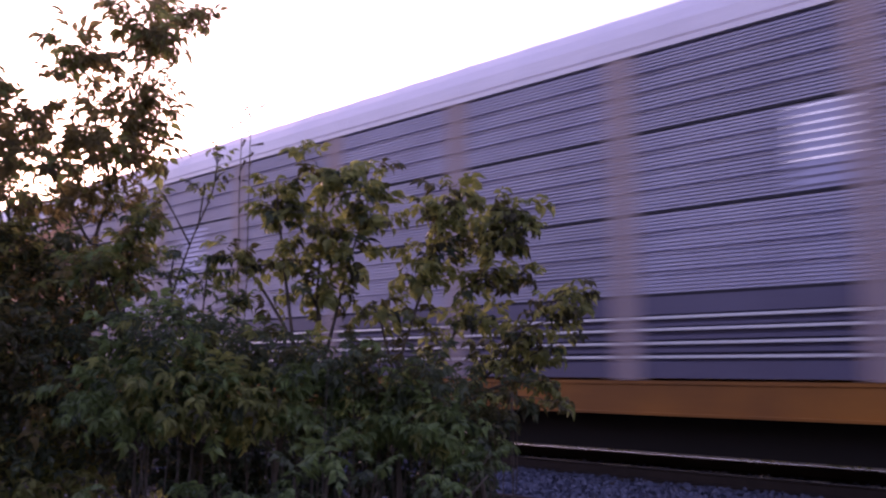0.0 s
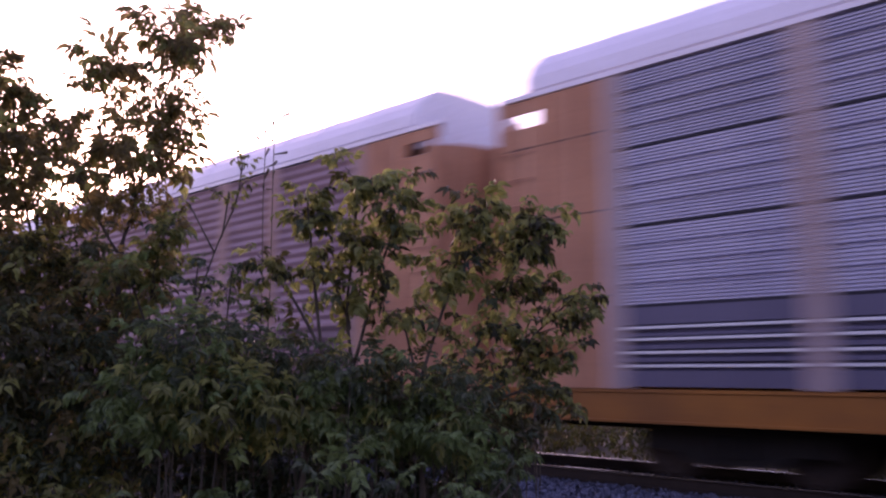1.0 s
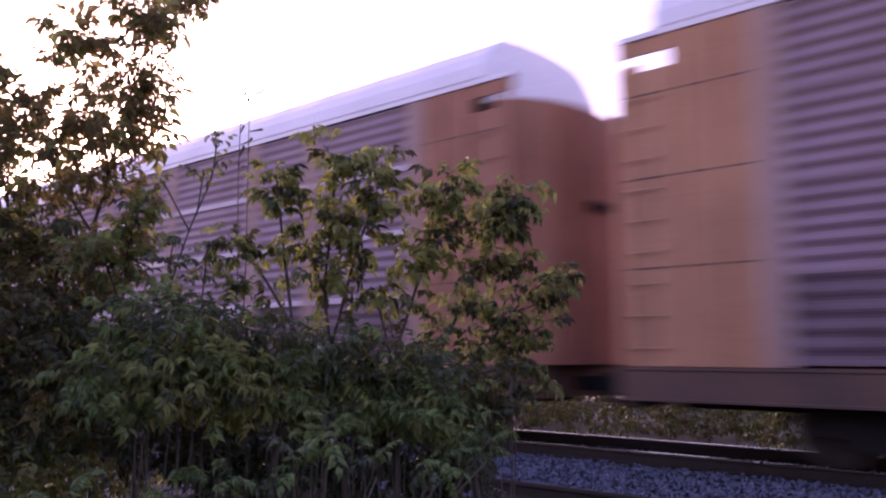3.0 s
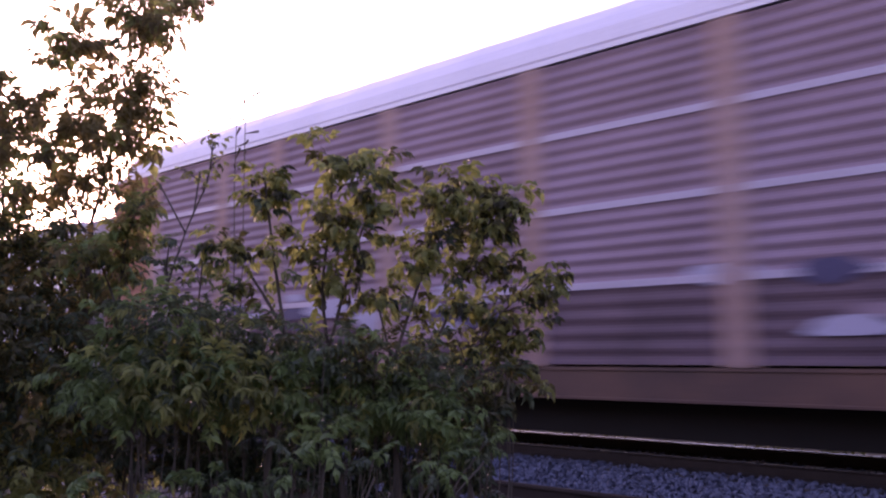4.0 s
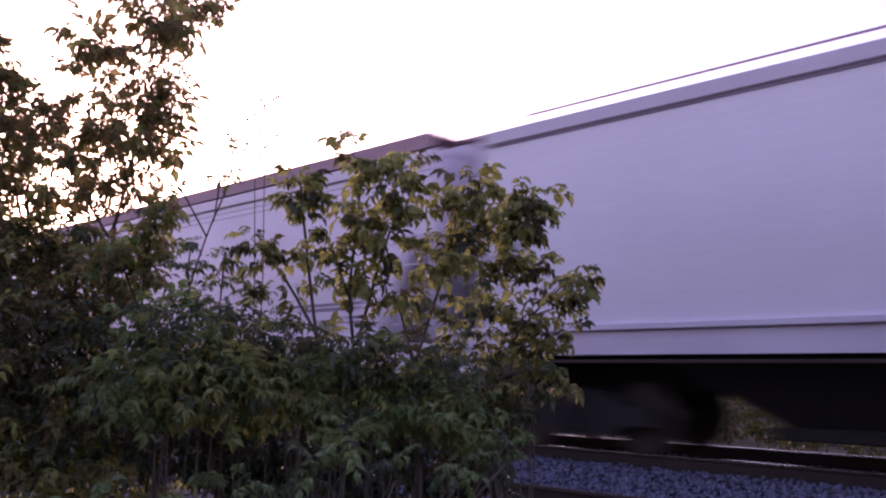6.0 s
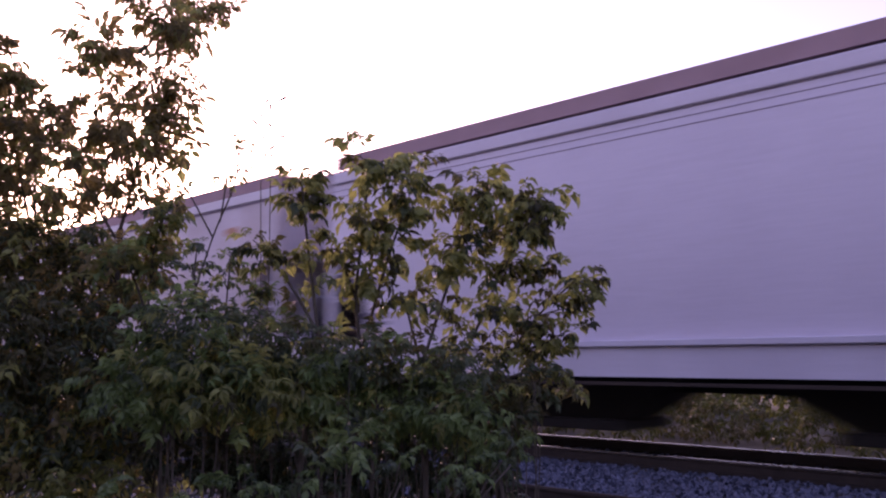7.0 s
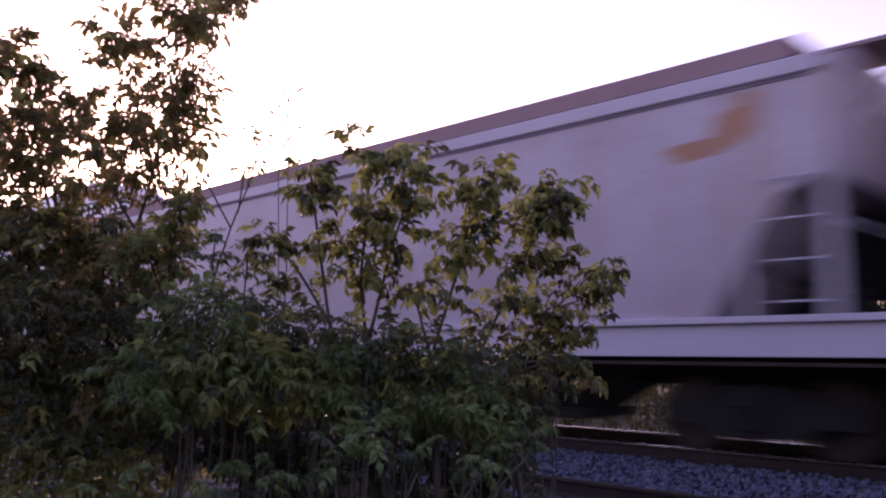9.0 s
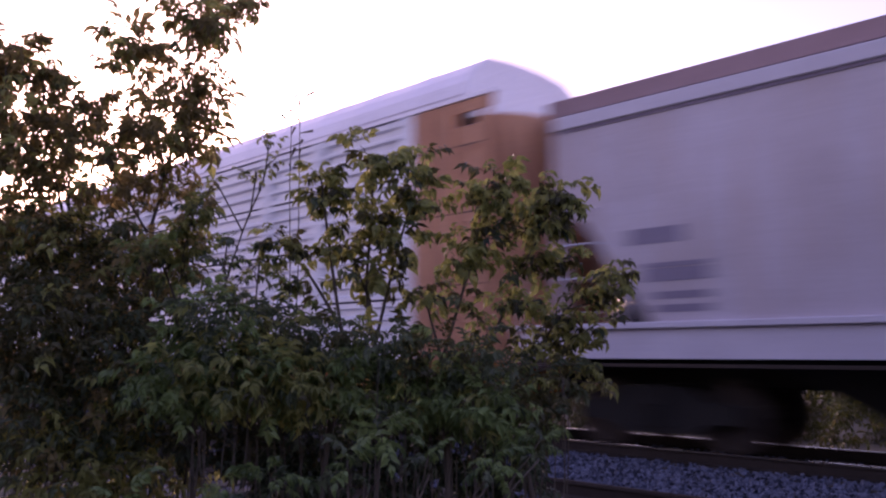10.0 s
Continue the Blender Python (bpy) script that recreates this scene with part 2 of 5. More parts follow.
def build_track(y, label, top):
    t = thing("railway_track", label, "railway track")
    t["kind"] = "structure"
    t.location = (0, y, RAIL)
    prof = [(-0.07, -0.172), (0.07, -0.172), (0.07, -0.155), (0.012, -0.135), (0.012, -0.045), (0.036, -0.035), (0.036, -0.018), (-0.036, -0.018),
            (-0.036, -0.035), (-0.012, -0.045), (-0.012, -0.135), (-0.07, -0.155)]
    for s in (-0.7525, 0.7525):
        bm = bmesh.new()
        extrude(bm, [(s + a, b) for a, b in prof], -220, 60)
        r = part("rail", bm, M_RAIL, t)
        bm = bmesh.new()
        extrude(bm, [(s - 0.026, -0.018), (s + 0.026, -0.018), (s + 0.026, -0.008), (s + 0.018, -0.002), (s, 0.0), (s - 0.018, -0.002), (s - 0.026, -0.008)], -220, 60)
        part("running_surface", bm, top, r)
    bm = bmesh.new()
    box(bm, -0.115, 0.115, -1.3, 1.3, -0.36, -0.176, 0.012)
    first = part("sleeper", bm, M_TIE, t)
    first.location.x = -50
    for i in range(1, 118):
        share("sleeper", first.data, t, pose(-50 + 0.51 * i + random.uniform(-0.02, 0.02), random.uniform(-0.03, 0.03), 0, 0, 0, random.uniform(-1, 1)))
    return t


build_track(TRACK_Y, "main line of two steel rails on dark wooden sleepers", M_RAILTOP)
build_track(5.95, "second track of rusty rails beside the shrubs", M_RAIL)


def build_stones():
    """Loose crushed stone on the bed, past counting."""
    rng = np.random.default_rng(4)
    base = np.array([[0, 0, 1], [0.9, 0, 0.4], [0.3, 0.85, 0.4], [-0.7, 0.5, 0.4], [-0.7, -0.5, 0.4], [0.3, -0.85, 0.4], [0.6, 0.5, -0.5], [-0.3, 0.8, -0.5], [-0.8, 0, -0.5], [-0.3, -0.8, -0.5], [0.6, -0.5, -0.5]])
    tri = [(0, 1, 2), (0, 2, 3), (0, 3, 4), (0, 4, 5), (0, 5, 1), (1, 6, 2), (2, 7, 3), (3, 8, 4), (4, 9, 5), (5, 10, 1), (2, 6, 7), (3, 7, 8), (4, 8, 9), (5, 9, 10), (1, 10, 6)]
    n = 21000
    xs = rng.uniform(-11, 1.5, n)
    ys = np.where(rng.random(n) < 0.72, rng.uniform(6.2, 9.9, n), rng.uniform(9.9, 12.6, n))
    keep = np.ones(n, bool)
    for ry in (TRACK_Y - 0.7525, TRACK_Y + 0.7525, 5.95 + 0.7525):
        keep &= abs(ys - ry) > 0.09
    xs, ys = xs[keep], ys[keep]
    verts, faces = [], []
    for x, y in zip(xs, ys):
        s = rng.uniform(0.022, 0.045)
        q = Euler(rng.uniform(0, 6.28, 3)).to_matrix()
        p = base * rng.uniform(0.7, 1.2, (11, 1)) * s * np.array([1, rng.uniform(0.7, 1.1), rng.uniform(0.6, 0.9)])
        p = p @ np.array(q).T + [x, y, ground_height(x, y) + rng.uniform(0.0, 0.05)]
        k = len(verts)
        verts.extend(map(tuple, p))
        faces.extend((a + k, b + k, c + k) for a, b, c in tri)
    me = bpy.data.meshes.new("crushed_stone")
    me.from_pydata(verts, [], faces)
    me.materials.append(M_STONE)
    tagged(new("crushed_stone", me), "blue-grey crushed stone ballast between the tracks", "gravel", kind="stuff")


build_stones()


# ---- train: shared running gear ----
WHEELSETS = []      # spun in motions()


def build_truck(car, x):
    """A two-axle truck with cast side frames."""
    tr = new("truck")
    tr.parent = car
    tr.location = (x, 0, 0)
    for s in (-1, 1):
        bm = bmesh.new()
        extrude(bm, [(-1.15, 0.36), (-1.15, 0.58), (-0.75, 0.62), (-0.45, 0.80), (0.45, 0.80), (0.75, 0.62), (1.15, 0.58), (1.15, 0.36), (0.8, 0.36),
                     (0.5, 0.22), (-0.5, 0.22), (-0.8, 0.36)], s * 1.0 - 0.07, s * 1.0 + 0.07, "y")
        part("side_frame", bm, M_BLACK, tr)
        for dx in (-0.16, 0, 0.16):
            bm = bmesh.new()
            tube(bm, [(dx, s * 1.09, 0.30), (dx, s * 1.09, 0.62)], 0.06, 0.06, 8)
            part("spring", bm, M_BLACK, tr)
    bm = bmesh.new()
    box(bm, -0.2, 0.2, -1.15, 1.15, 0.55, 0.82, 0.03)
    part("bolster", bm, M_BLACK, tr)
    for dx in (-0.89, 0.89):
        bm = bmesh.new()
        turned = [(0.98, 0.075), (0.86, 0.08), (0.84, 0.13), (0.80, 0.15), (0.80, 0.38), (0.815, 0.39), (0.815, 0.44), (0.705, 0.444), (0.70, 0.47), (0.676, 0.47), (0.676, 0.39), (0.70, 0.38), (0.70, 0.14), (0.62, 0.085)]
        turned = turned + [(-y, r) for y, r in turned[::-1]]
        rings = [[bm.verts.new((r * math.cos(k * math.pi / 12), y, r * math.sin(k * math.pi / 12))) for k in range(24)] for y, r in turned]
        for p, q in zip(rings, rings[1:]):
            for k in range(24):
                bm.faces.new((p[k], p[(k + 1) % 24], q[(k + 1) % 24], q[k]))
        bm.faces.new(rings[0])
        bm.faces.new(rings[-1][::-1])
        bmesh.ops.recalc_face_normals(bm, faces=bm.faces)
        w = part("wheelset", bm, M_WHEEL, tr, "worn steel wheels on an axle")
        w.location = (dx, 0, 0.444)
        WHEELSETS.append((w, dx))
    return tr


def build_coupler(car, x, s):
    bm = bmesh.new()
    box(bm, min(x, x + s * 0.55), max(x, x + s * 0.55), -0.09, 0.09, 0.72, 0.92, 0.03)
    box(bm, min(x + s * 0.5, x + s * 0.78), max(x + s * 0.5, x + s * 0.78), -0.17, 0.13, 0.66, 0.98, 0.05)
    part("coupler", bm, M_BLACK, car, "black steel coupler")
    bm = bmesh.new()
    tube(bm, [(x, 0.35, 0.80), (x + s * 0.3, 0.33, 0.58), (x + s * 0.75, 0.2, 0.50)], 0.03, 0.03, 6)
    part("brake_hose", bm, M_BLACK, car)


# ---- autorack ----
WIDE = 1.55            # half width over the panels
EAVE, PEAK = 5.18, 6.0
BAYS = (2.45, 1.70, 2.85, 2.73, 2.74, 2.73, 2.85, 1.70, 2.45)
TIERS = (1.10, 2.09, 3.09, 4.10, 5.10)


def corrugated(length, height, grooves, deep, fine=0.0, w=0.055):
    """A pressed sheet with grooves along its length, its foot at z = 0, facing -y; fine: a shallow ribbing between them."""
    bm = bmesh.new()
    if not grooves:                        # an even wave
        n = round(height / w)
        prof = [(0.5 * deep * (1 - math.cos(math.pi * k / 3)), height * k / (6 * n)) for k in range(6 * n + 1)]
    else:
        prof = corrugation(height, grooves, deep, fine, w)
    a = [bm.verts.new((0, y, z)) for y, z in prof]
    b = [bm.verts.new((length, y, z)) for y, z in prof]
    for i in range(len(prof) - 1):
        bm.faces.new((a[i], b[i], b[i + 1], a[i + 1]))
    c = [bm.verts.new((x, deep + 0.012, z)) for x, z in ((0, 0), (length, 0), (length, height), (0, height))]
    bm.faces.new(c[::-1])
    return bm


def corrugation(height, grooves, deep, fine, w):
    """The section of a sheet with pressed grooves."""
    prof, z = [(0.0, 0.0)], 0.0
    stops = [g * height for g in grooves] + [height]
    for g in stops:
        top = g - w if g < height else height
        if fine:
            n = max(1, round((top - z) / fine))
            p = (top - z) / n
            for k in range(n):
                prof += [(0.0, z + (k + 0.55) * p), (0.03, z + (k + 0.60) * p), (0.03, z + (k + 0.95) * p), (0.0, z + (k + 1) * p)]
        else:
            prof.append((0.0, top))
        if g < height:
            prof += [(deep, g - 0.5 * w), (deep, g + 0.7 * w), (0.0, g + w)]
            z = g + w
    return prof


PANELS = {}


def panel_mesh(kind, length, height, mat, grooves, deep, fine):
    key = (kind, round(length, 2), round(height, 2))
    if key not in PANELS:
        bm = corrugated(length, height, grooves, deep, fine, 0.03 if fine else 0.055 if "low" in kind else 0.175 if not grooves else 0.085)
        me = bpy.data.meshes.new("side_panel")
        bm.to_mesh(me)
        bm.free()
        me.materials.append(mat)
        PANELS[key] = me
    return PANELS[key]


def vent_plate(length, height, x0, x1, z0, z1, step=0.095):
    """A ribbed sheet pierced by rows of small slots between the given bounds."""
    bm = bmesh.new()
    xs, zs = [0.0], [0.0]
    for lo, hi, wide, out in ((x0, x1, 0.42, xs), (0.0, height, 0.24, zs)):
        n = max(1, round((hi - lo) / step))
        for k in range(n):
            out += [lo + (hi - lo) * (k + 0.5 - wide / 2) / n, lo + (hi - lo) * (k + 0.5 + wide / 2) / n]
    xs.append(length)
    zs.append(height)
    grid = [[[bm.verts.new((x, y + 0.025 * (j % 2), z)) for x in xs] for j, z in enumerate(zs)] for y in (0.0, 0.006)]
    for g, sheet in enumerate(grid):
        for j in range(len(zs) - 1):
            for i in range(len(xs) - 1):
                if not (i % 2 and j % 2 and z0 < zs[j] < z1):
                    q = (sheet[j][i], sheet[j][i + 1], sheet[j + 1][i + 1], sheet[j + 1][i])
                    bm.faces.new(q if g == 0 else q[::-1])
    return bm


# pierced places in the sheets: bay, tier, where they begin and end along the car, their foot and top above the tier's foot
VENTS = {(6, 2): (6.15, 6.85, 0.24, 0.93), (2, 2): (-6.10, -5.28, 0.24, 0.85), (3, 1): (-2.15, -1.50, 0.50, 0.66), (2, 1): (-6.26, -5.66, 0.50, 0.66)}
GAPS = {(6, 3): (4.9, 6.3), (1, 3): (-7.6, -7.1), (2, 3): (-6.8, -5.9), (3, 2): (-3.8, -2.3), (1, 2): (-7.9, -7.1), (2, 2): (-6.8, -6.4)}     # unseen openings added in the far side so sky shines through the vents


def roof_outline(t=0.0):
    side = [(-1.56, EAVE + 0.04), (-1.53, 5.42), (-1.42, 5.60), (-1.22, 5.79), (-0.96, 5.93), (-0.5, 5.98), (0.0, PEAK)]
    outer = [(y * (1 - t / 2), z - t) for y, z in side]
    return outer + [(-y, z) for y, z in outer[-2::-1]]


def build_autorack(name, label, kind, panel, post, sill, end, joint, grooves, deep, fine=0.0, stripes=False, fairing=True):
    """A tall enclosed railcar for motor cars: ribbed side panels between posts, a curved roof and end doors."""
    car = thing(name, label, "railcar", "railcars of the passing train")
    half, zone = 13.0, 11.1
    for s in (-1, 1):
        bm = bmesh.new()
        y = s * 1.52
        extrude(bm, [(y + s * a, z) for a, z in ((0.05, 0.685), (0.05, 0.715), (0.03, 0.72), (0.03, 1.04), (0.05, 1.045), (0.05, 1.085), (-0.03, 1.085), (-0.03, 0.685))], -half, half)
        part("side_sill", bm, sill, car)
        bm = bmesh.new()
        extrude(bm, [(y - 0.05, 5.115), (y + 0.05, 5.115), (y + 0.05, EAVE), (y - 0.05, EAVE)], -half, half)
        part("top_rail", bm, M_ROOF, car)
    bm = bmesh.new()
    box(bm, -half, half, -1.48, 1.48, 0.95, 1.04)
    part("deck", bm, M_BLACK, car)
    bm = bmesh.new()
    box(bm, -zone, zone, -1.45, 1.45, 2.38, 2.43)
    part("upper_deck", bm, M_BLACK, car)
    bm = bmesh.new()
    box(bm, -half + 0.2, half - 0.2, -0.35, 0.35, 0.55, 0.95, 0.02)
    part("centre_sill", bm, M_BLACK, car)
    bm = bmesh.new()
    extrude(bm, [(-8.4, 0.949), (-7.9, 0.2), (7.9, 0.2), (8.4, 0.949)], -0.9, 0.9, "y")
    part("belly_beam", bm, M_BLACK, car)
    for x in (-7, -4.2, -1.4, 1.4, 4.2, 7):
        for s in (-1, 1):
            bm = bmesh.new()
            y0, y1 = sorted((s * 0.9, s * 1.46))
            box(bm, x - 0.1, x + 0.1, y0, y1, 0.72, 0.95)
            part("cross_bearer", bm, M_BLACK, car)
    # bays
    for s in (-1, 1):
        x = -zone
        for i, bay in enumerate(BAYS):
            for j, (z0, z1) in enumerate(zip(TIERS, TIERS[1:])):
                low = stripes and j == 0
                tall = z1 - z0 - 0.035
                sheet = M_GALVLOW if low else M_WORNLOW if j == 0 and not grooves else panel
                cut = (VENTS if s < 0 else GAPS).get((i, j)) if stripes else None
                for xa, xb in ((x, x + bay),) if not cut else ((x, cut[0]), (cut[1], x + bay)):
                    me = panel_mesh(kind + ("low" if low else "foot" if j == 0 else ""), xb - xa - 0.02, tall, sheet, (0.25, 0.41, 0.57, 0.72) if low else grooves, deep, 0 if low else fine)
                    share("side_panel", me, car, pose(xa + 0.01, -WIDE, z0 + 0.017) if s < 0 else pose(xb - 0.01, WIDE, z0 + 0.017, 0, 0, 180))
                if cut and s < 0:
                    wide = cut[1] - cut[0] + 0.02
                    plate = part("vent_plate", vent_plate(wide, tall, 0.05, wide - 0.05, cut[2], cut[3]), sheet, car, "sheet pierced by rows of small slots")
                    plate.location = (cut[0] - 0.01, -WIDE, z0 + 0.017)
            x += bay
        for z in TIERS[1:-1]:
            bm = bmesh.new()
            if joint == "dark":
                box(bm, -zone, zone, s * WIDE - 0.002, s * WIDE + 0.03, z - 0.02, z + 0.02) if s < 0 else box(bm, -zone, zone, WIDE - 0.03, WIDE, z - 0.02, z + 0.02)
                part("panel_joint", bm, M_SLOT, car)
            elif joint == "plain":
                box(bm, -zone, zone, min(s * (WIDE - 0.03), s * (WIDE + 0.002)), max(s * (WIDE - 0.03), s * (WIDE + 0.002)), z - 0.018, z + 0.018)
                part("panel_joint", bm, panel, car)
            else:
                box(bm, -zone, zone, min(s * (WIDE - 0.03), s * (WIDE + 0.008)), max(s * (WIDE - 0.03), s * (WIDE + 0.008)), z - 0.045, z + 0.045, 0.004)
                part("panel_joint", bm, M_BAND, car, "pale joint band")
        x = -zone
        for i in range(len(BAYS) + 1):
            bm = bmesh.new()
            o = s * (WIDE + 0.012)
            w = 0.16
            extrude(bm, [(x - w, s * (WIDE - 0.02)), (x - w + 0.02, o), (x - 0.08, o), (x - 0.06, o + s * 0.035), (x + 0.06, o + s * 0.035), (x + 0.08, o), (x + w - 0.02, o), (x + w, s * (WIDE - 0.02))], 1.09, 5.10, "y")
            for v in bm.verts:
                v.co = Vector((v.co.x, v.co.z, v.co.y))
            bmesh.ops.recalc_face_normals(bm, faces=bm.faces)
            part("post", bm, post, car)
            x += BAYS[i] if i < len(BAYS) else 0
    if stripes:
        for s in (-1, 1):
            for z in (1.36, 1.52, 1.68, 1.82):
                x = -zone
                for bay in BAYS:
                    bm = bmesh.new()
                    box(bm, x + 0.14, x + bay - 0.14, min(s * (WIDE - 0.012), s * (WIDE + 0.016)), max(s * (WIDE - 0.012), s * (WIDE + 0.016)), z - 0.017, z + 0.017, 0.004)
                    part("stripe", bm, M_STRIPE, car, "bright bare metal rib")
                    x += bay
    # roof
    bm = bmesh.new()
    o, i = roof_outline(), roof_outline(0.03)
    extrude(bm, o + i[::-1], -12.5, 12.5)
    for x in [-12.45 + 1.245 * k for k in range(21)]:
        ribs = [(y * 1.006, z + 0.012) for y, z in o]
        rib = bmesh.new()
        extrude(rib, ribs + o[::-1], x - 0.02, x + 0.02)
        part("roof_rib", rib, M_ROOF, car)
    part("roof", bm, M_ROOF, car, "pale ribbed metal roof")
    # end bays, with an opening under the top beam
    for e in (-1, 1):
        for s in (-1, 1):
            y0, y1 = sorted((s * 1.50, s * 1.54))
            x0, x1 = sorted((e * (zone + 0.13), e * (half - 0.02)))
            bm = bmesh.new()
            box(bm, x0, x1, y0, y1, 1.09, 4.70)
            part("end_panel", bm, end, car)
            for z in (2.25, 3.35, 4.40):
                bm = bmesh.new()
                ya, yb = sorted((s * 1.50, s * 1.544))
                box(bm, x0 + 0.05, x1 - 0.05, ya, yb, z - 0.012, z + 0.012)
                part("panel_seam", bm, M_DULLSILL, car)
            bm = bmesh.new()
            xa, xb = sorted((e * (zone + 0.13), e * (half - 0.72)))
            box(bm, xa, xb, y0, y1, 4.70, 4.92)
            part("upper_panel", bm, end, car)
            for xx in (zone + 0.55, zone + 1.05, half - 0.10):
                bm = bmesh.new()
                ya, yb = sorted((s * 1.54, s * 1.60))
                box(bm, e * xx - 0.06, e * xx + 0.06, ya, yb, 1.09, 5.10, 0.01)
                part("end_post", bm, end, car)
            bm = bmesh.new()
            box(bm, x0, x1, y0, y1, 4.92, 5.10)
            part("top_beam", bm, end, car)
            for k in range(9):
                bm = bmesh.new()
                xr = e * (half - 0.35)
                z = 1.3 + 0.38 * k
                tube(bm, [(xr - 0.2, s * 1.545, z), (xr - 0.2, s * 1.62, z), (xr + 0.2, s * 1.62, z), (xr + 0.2, s * 1.545, z)], 0.012, 0.012, 5)
                part("ladder_rung", bm, end, car)
        # two door leaves that close the end
        for s in (-1, 1):
            bm = bmesh.new()
            pts = [(e * (half - 0.35 + 0.78 * math.cos(radians(a))), s * 1.46 * math.sin(radians(a))) for a in (0, 20, 40, 60, 75, 90)]
            extrude(bm, pts + [(xa - e * 0.04, ya) for xa, ya in reversed(pts)], 1.09, 4.84, "y")
            for v in bm.verts:
                v.co = Vector((v.co.x, v.co.z, v.co.y))
            bmesh.ops.recalc_face_normals(bm, faces=bm.faces)
            door = part("end_door", bm, end, car)
            for (xa, ya) in pts[1::2]:
                bm = bmesh.new()
                box(bm, xa - 0.03, xa + 0.03, ya - 0.03, ya + 0.03, 1.12, 4.58)
                part("door_rib", bm, end, door)
        bm = bmesh.new()
        box(bm, e * (half + 0.43) - 0.025, e * (half + 0.43) + 0.025, -0.30, 0.30, 3.32, 3.46, 0.01)
        part("door_latch", bm, M_BLACK, car, "dark latch bar across the end doors")
        bm = bmesh.new()
        box(bm, e * half - 0.06, e * half + 0.06, -1.5, 1.5, 0.62, 1.09, 0.01)
        part("end_sill", bm, sill, car)
        if fairing and e > 0:
            bm = bmesh.new()
            face = [(y, z) for y, z in o] + [(1.45, 4.86), (-1.45, 4.86)]
            extrude(bm, face, 12.42, 12.50)
            part("end_fairing", bm, M_ROOF, car, "white sheet closing the roof's end")
        build_coupler(car, e * half, e)
        build_truck(car, e * 9.9)
    return car


# ---- covered hopper ----
def bulge(z):
    """Half width of a hopper's curved side at a height."""
    return 1.5 + 0.09 * math.sin(math.pi * min(1, max(0, (z - 1.5) / 2.9)))


# sheets that close a car's cut-away ends: foot, top, and how far they begin and end from the car's end
CHEEKS = {"window": ((0, 2.50, 1.45, 0.05), (2.50, 3.13, 1.45, 0.92), (2.50, 3.13, 0.20, 0.05)), "slot": ((0, 3.10, 1.45, 0.95),)}


